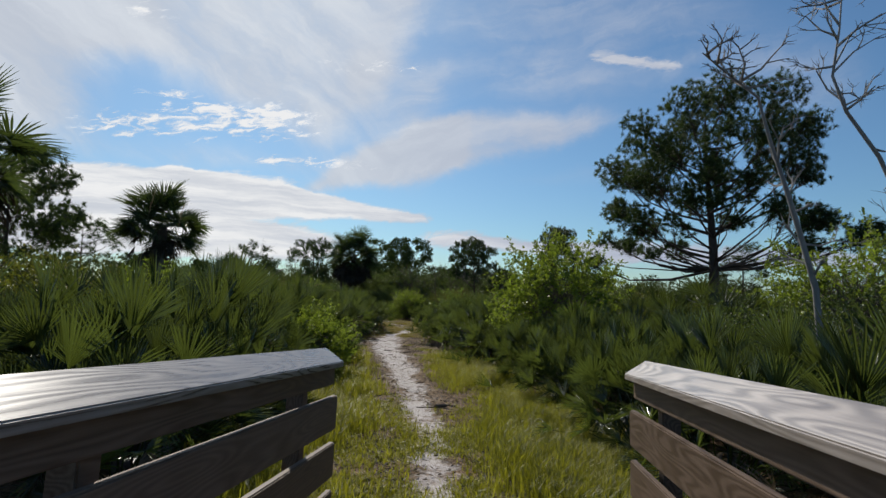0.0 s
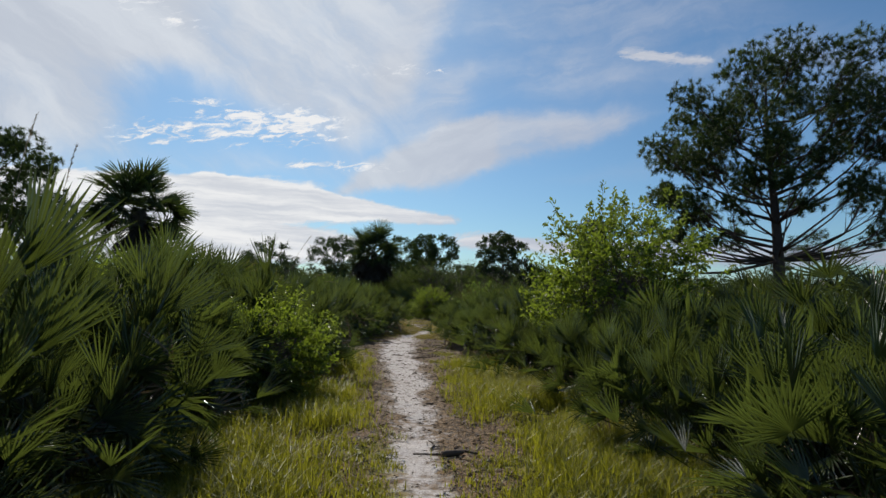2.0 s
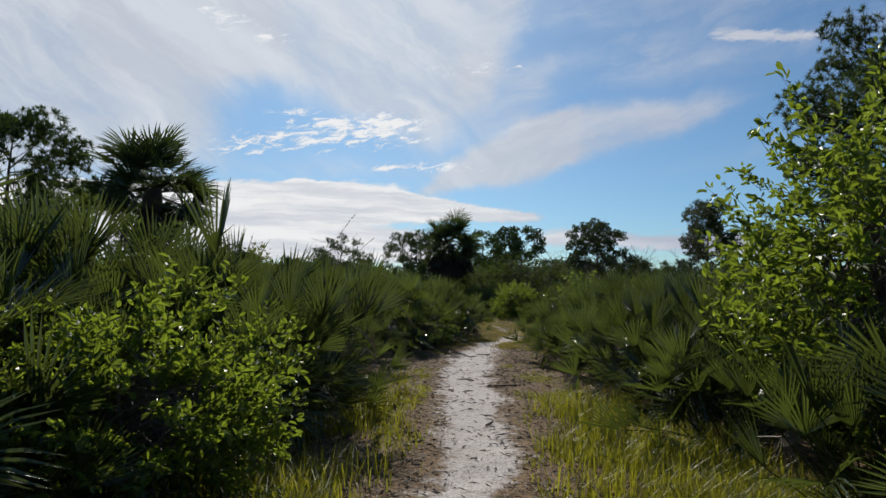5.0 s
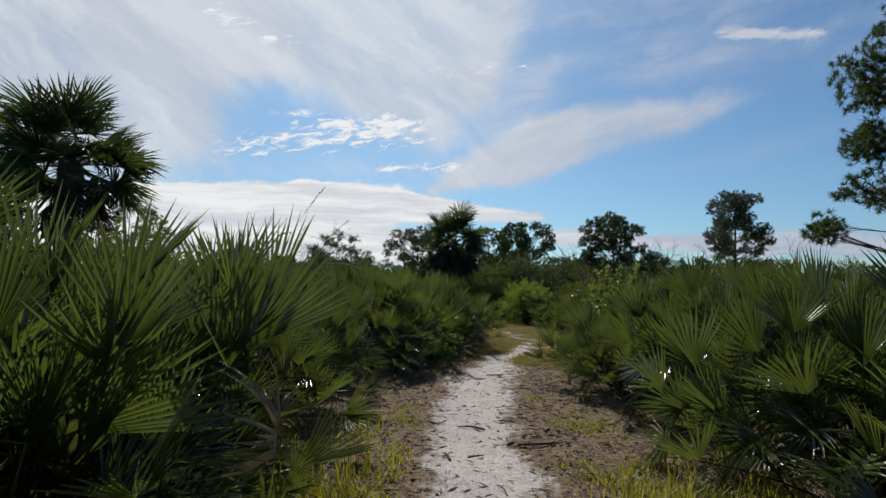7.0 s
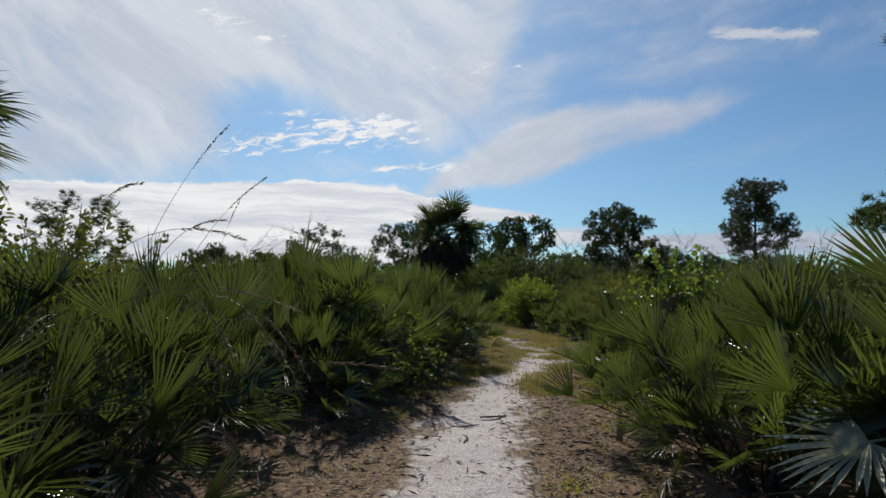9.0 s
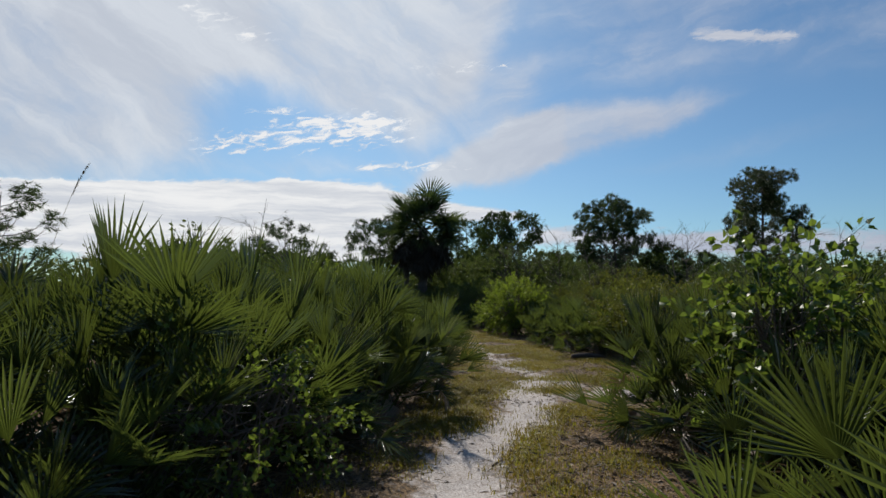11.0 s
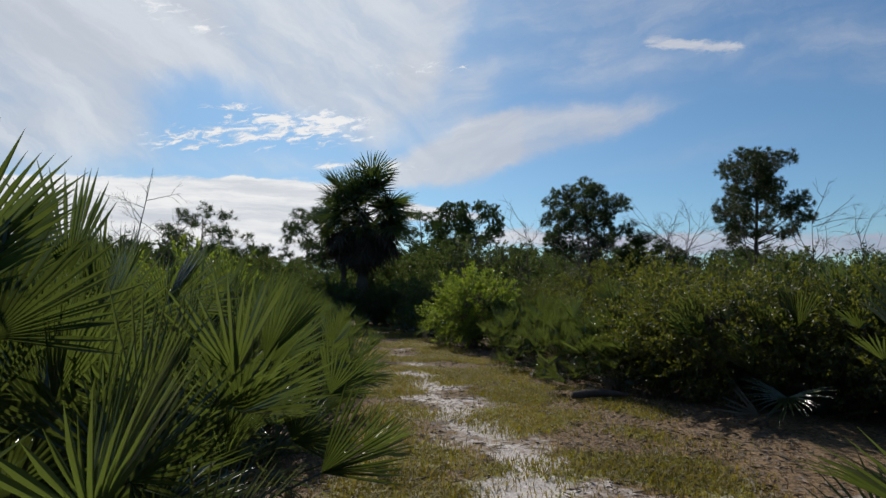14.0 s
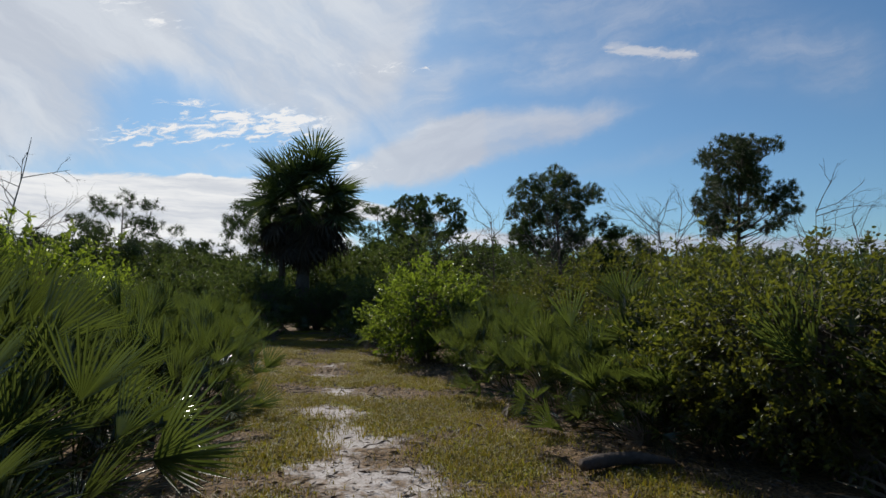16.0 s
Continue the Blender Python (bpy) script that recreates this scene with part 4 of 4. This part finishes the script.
y = 4.2
while y < 39:
    for side in (-1, 1):
        for row in (0.72, 1.5):
            yy = y + rnd.uniform(-0.3, 0.3)
            x = (edge_l(yy) - row - 0.15 if side < 0 else edge_r(yy) + row) + rnd.uniform(-0.15, 0.15)
            size = (1.06 if side < 0 else 0.95) * rnd.uniform(0.85, 1.1) * (0.78 if row < 1 else 1.0)
            if side < 0 and 6.2 < yy < 9.6 and row > 1:
                size *= 1.18
            if yy > 26.8:
                size *= 0.74 if side > 0 else 0.8
                x += -0.25 if side > 0 else 0.1
            if free(x, yy) and not open_ground(x, yy, 0.4) and room(x, yy, 0.6):
                plant(near, x, yy, size)
    y += 0.80
for x, yy, size in ((1.35, 28.6, 0.9), (-0.3, 29.0, 0.85), (3.2, 28.2, 0.95), (1.0, 29.4, 0.95), (2.3, 28.9, 1.0), (2.75, 26.8, 0.85), (1.15, 27.35, 0.98), (-4.4, 20.0, 1.12), (-4.2, 21.0, 1.0), (-3.0, 12.4, 1.1), (-3.6, 11.6, 1.3), (-4.6, 12.3, 1.3), (0.05, 28.9, 0.9), (-0.22, 21.8, 0.85), (-0.1, 22.35, 0.85), (0.4, 21.5, 0.92), (0.75, 22.0, 0.8), (1.6, 21.8, 0.9)):
    plant(near, x, yy, size)
field = []
for _ in range(9000):
    yy = -6 + 76 * rnd.random() ** 1.35
    half = 7 + yy * 0.62
    x = rnd.uniform(-half, half)
    d = 0.92 if yy < 20 else 1.3 if yy < 40 else 1.9
    if free(x, yy) and not open_ground(x, yy, 1.7) and room(x, yy, d):
        spots.append((x, yy))
        field.append((x, yy, (1.0 + 0.55 * noise.noise((x * 0.22, yy * 0.22, 3.0))) * rnd.uniform(0.82, 1.12) * (1.12 if -7 < x < -2.5 and 5 < yy < 11 else 1.0) * (1.0 if x < 0 else 0.95) * (1.0 if yy < 22 else 0.82)))
field.sort(key=lambda f: math.hypot(f[0] + 1, max(0, f[1] - 24)))
alone = 300 - len(used_spots)
for x, yy, size in field[:alone]:
    plant(far_p, x, yy, size)


def scrub(rest):
    """The palmettos too far off to tell apart, as one mesh."""
    vs, fs, at = [], [], 0
    sources = []
    for p in far_p:
        me = p.children[0].data
        sources.append((np.array([v.co for v in me.vertices]), [tuple(q.vertices) for q in me.polygons]))
    for x, yy, size in rest:
        co, faces = rnd.choice(sources)
        a = rnd.uniform(0, 6.28)
        c, s_ = math.cos(a) * size, math.sin(a) * size
        vs.append(np.stack([co[:, 0] * c - co[:, 1] * s_ + x, co[:, 0] * s_ + co[:, 1] * c + yy, co[:, 2] * size - 0.02], -1))
        fs += [tuple(k + at for k in f) for f in faces]
        at += len(co)
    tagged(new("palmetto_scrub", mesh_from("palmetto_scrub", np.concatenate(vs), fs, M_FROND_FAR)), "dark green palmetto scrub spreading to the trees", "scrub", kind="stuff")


scrub(field[alone:])

# the bleached frond that hangs out over the track
lone = tagged(new("bleached_palmetto_frond"), "pale bleached palmetto frond hanging over the track", "frond")
lone.matrix_basis = pose(0.55, 16.15, 0.62, -4, -14, 98)
part("frond", PALE_FROND, lone)


# ---- far woods ----
def far_woods():
    sh = Shape()
    for k in range(170):
        a = radians(rnd.uniform(-62, 62))
        d = rnd.uniform(85, 210)
        o = Vector((math.sin(a) * d, math.cos(a) * d, 0))
        h, r = rnd.uniform(3.0, 6.2) * (d / 100) ** 0.5, rnd.uniform(1.5, 3.0)
        sh.tube([o, o + Vector((0, 0, h * 0.9))], [0.16, 0.05], 4)
        for _ in range(70):
            v = rand_dir()
            c = o + Vector((v.x * r, v.y * r, h * (0.68 + 0.3 * v.z))) * 1.0
            tuft(sh, c, Vector((0, 0, 1)), 7, 0.7, 0.09)
    for k in range(900):
        a = radians(rnd.uniform(-65, 65))
        d = rnd.uniform(60, 190)
        c = Vector((math.sin(a) * d, math.cos(a) * d, rnd.uniform(0.2, 1.7)))
        tuft(sh, c, Vector((0, 0, 1)), 26, 1.5, 0.16)
    tagged(new("far_woods", sh.mesh("far_woods", M_NEEDLE)), "distant low line of pines and scrub", "woods", kind="stuff")


far_woods()


# ---- grass, litter, sticks ----
def grass(name, label, count, mat, low, high, test, spread=0.35, width=0.006, start=3.4, run=37.0, power=1.3, loose=0.06):
    vs, fs = [], []
    while len(fs) < count * 2:
        y0 = start + run * rnd.random() ** power
        x0 = rnd.uniform(edge_l(y0) - 0.5, edge_r(y0) + 0.6)
        if rnd.random() > test(x0, y0):
            continue
        z0 = float(bumps(x0, y0))
        for _ in range(rnd.randint(10, 22)):
            x, y1 = x0 + rnd.gauss(0, loose), y0 + rnd.gauss(0, loose)
            a, l, h = rnd.uniform(0, 6.28), rnd.uniform(0.1, 1.0) * spread, rnd.uniform(low, high) * (1.0 if y0 < 15 else 0.6)
            c, s_ = math.cos(a), math.sin(a)
            z = z0 - 0.01
            wx, wy = -s_ * width, c * width
            i = len(vs)
            vs += [(x - wx, y1 - wy, z), (x + wx, y1 + wy, z), (x + c * l * h * 0.4 + wx * 0.7, y1 + s_ * l * h * 0.4 + wy * 0.7, z + h * 0.6),
                   (x + c * l * h * 0.4 - wx * 0.7, y1 + s_ * l * h * 0.4 - wy * 0.7, z + h * 0.6), (x + c * l * h * 1.1, y1 + s_ * l * h * 1.1, z + h * (1 - 0.25 * l))]
            fs += [(i, i + 1, i + 2, i + 3), (i + 3, i + 2, i + 4)]
    tagged(new(name, mesh_from(name, vs, fs, mat)), label, "grass", kind="stuff")


def turf_test(x, y):
    return max(0.0, 1.25 * float(turf_at(x, y)) - 0.12 - 1.4 * max(0.0, float(sand_at(x, y)) - 0.25))


def edge_test(x, y):
    off = abs(x - float(np.interp(y, TRACK_Y, TRACK_X)))
    thin = float(np.interp(y, (4, 9, 11.5, 14), (1.0, 0.8, 0.18, 0.03)))
    thin *= 0.4 if x < float(np.interp(y, TRACK_Y, TRACK_X)) else 1.0
    return min(1.0, max(0.0, (off - 0.55) * 1.7)) * max(0.0, 1.5 * noise.noise((x * 0.9, y * 0.7, 8.0)) + 0.5) * thin


grass("turf_grass", "short yellow-green grass along the track", 120000, M_GRASS, 0.02, 0.085, turf_test, 0.9, 0.005)
grass("clearing_grass", "low matted yellowing grass in the clearing", 170000, M_TURF, 0.03, 0.115, turf_test, 1.2, 0.0036, 19.5, 19.0, 1.0, 0.13)
grass("tall_grass", "long green grass at the scrub's edge", 100000, M_GRASS, 0.08, 0.30, edge_test, 0.85, 0.0042, 3.4, 12.0, 1.0, 0.11)


def litter():
    sh = Shape()
    while len(sh.f) < 110000:
        y0 = 3.6 + 34 * rnd.random() ** 1.2
        x0 = rnd.uniform(edge_l(y0) - 0.8, edge_r(y0) + 0.8)
        if rnd.random() < 0.86 * float(sand_at(x0, y0)) + 0.3 * float(turf_at(x0, y0)):
            continue
        d = rand_dir(-0.1, 0.3)
        sh.leaf(Vector((x0, y0, float(bumps(x0, y0)) + 0.006)), d, rand_dir(0.5, 1), rnd.uniform(0.025, 0.10), rnd.uniform(0.006, 0.020))
    tagged(new("leaf_litter", sh.mesh("leaf_litter", M_LITTER)), "dry brown leaves and needles scattered on sand", "litter", kind="stuff")


litter()


def stick(x, y, ln, turn, r, label="dark dead twig lying on the sand", mat=None):
    ob = tagged(new("fallen_stick"), label, "stick", "sticks on the track")
    sh = Shape()
    pts = [Vector((ln * (t - 0.5), 0.10 * ln * math.sin(4 * t + ln * 9), r * 0.8 + 0.02 * math.sin(3.1 * t) * ln)) for t in np.linspace(0, 1, 6)]
    sh.tube(pts, [r * k for k in (0.8, 1.0, 0.95, 0.9, 0.7, 0.3)], 6)
    p = pts[3]
    sh.tube([p, p + Vector((0.15 * ln, 0.14 * ln, 0.01))], [r * 0.5, r * 0.2], 4)
    me = sh.mesh("stick", mat or M_TWIG, True)
    bpy.data.objects.remove(ob)
    ob = tagged(new("fallen_stick", me), label, "stick", "sticks on the track")
    ob.matrix_basis = pose(x, y, float(bumps(x, y)), 0, 0, turn)


for _ in range(70):
    yy = rnd.uniform(7, 33)
    stick(float(np.interp(yy, TRACK_Y, TRACK_X)) + rnd.gauss(0, 0.55), yy, rnd.uniform(0.08, 0.34), rnd.uniform(0, 180), rnd.uniform(0.004, 0.011))
stick(-0.9, 14.9, 0.42, 10, 0.012)
stick(0.16, 7.75, 0.2, 40, 0.03, "dark stubby root knot in the turf")
stick(-0.98, 27.5, 0.62, 8, 0.05, "dark rotting log at the bushes' foot", M_BARK)


def seed_stalk(pts, label="tall dry grass stalk with feathery seed head"):
    sh, hd = Shape(), Shape()
    pts = [Vector(p) for p in pts]
    line = []
    for i in range(13):
        t = i / 12
        line.append(pts[0] * (1 - t) ** 2 + pts[1] * (2 * t * (1 - t)) + pts[2] * t * t)
    sh.tube(line, [0.004 * (1 - 0.7 * i / 12) for i in range(13)], 4)
    for _ in range(110):
        t = rnd.uniform(9.3, 12)
        i = min(int(t), 11)
        p = line[i].lerp(line[i + 1], t - i)
        hd.leaf(p, ((line[-1] - line[-3]).normalized() + rand_dir() * 0.5).normalized(), rand_dir(), rnd.uniform(0.02, 0.05), 0.006)
    thing = tagged(new("grass_stalk"), label, "grass stalk", "tall grass stalks")
    part("stem", sh.mesh("stem", M_STRAW), thing)
    part("seed_head", hd.mesh("seed_head", M_STRAW), thing)


seed_stalk(((-4.5, 8.4, 0.0), (-4.6, 8.5, 2.2), (-4.4, 8.6, 3.1)))
seed_stalk(((-4.1, 8.5, 0.0), (-4.15, 8.6, 2.0), (-4.0, 8.7, 2.8)))
seed_stalk(((-5.4, 17.6, 0.0), (-5.2, 17.9, 1.9), (-4.55, 18.3, 2.85)))
seed_stalk(((-5.2, 18.0, 0.0), (-5.0, 18.1, 1.7), (-4.2, 18.5, 2.35)))
seed_stalk(((-3.9, 16.2, 0.0), (-3.4, 16.6, 0.9), (-2.35, 17.2, 0.62)))
seed_stalk(((-4.6, 16.9, 0.0), (-4.4, 17.0, 1.8), (-3.9, 17.4, 1.75)))
seed_stalk(((-7.2, 21.5, 0.0), (-7.0, 21.6, 2.0), (-6.7, 21.8, 2.7)))
seed_stalk(((-4.3, 15.3, 0.0), (-3.6, 15.8, 1.6), (-2.7, 16.4, 1.05)))
seed_stalk(((-4.5, 15.8, 0.0), (-4.0, 16.1, 1.9), (-3.2, 16.6, 1.5)))
seed_stalk(((-4.1, 15.0, 0.0), (-3.4, 15.6, 1.2), (-2.9, 16.0, 0.75)))
seed_stalk(((-5.0, 16.6, 0.0), (-4.8, 16.7, 2.0), (-4.4, 17.0, 2.0)))
# a bunch of arching dry blades that leans out over the track
for k in range(16):
    a, ln = radians(rnd.uniform(-75, 60)), rnd.uniform(0.9, 1.7)
    foot = Vector((-4.0 + rnd.gauss(0, 0.16), 16.3 + rnd.gauss(0, 0.2), 0.0))
    out = Vector((math.cos(a), math.sin(a), 0)) * ln * 0.75
    seed_stalk((foot, foot + out * 0.35 + Vector((0, 0, ln * 1.15)), foot + out + Vector((0, 0, ln * rnd.uniform(0.25, 0.8)))), "dry arching grass stem leaning out of the palmettos")
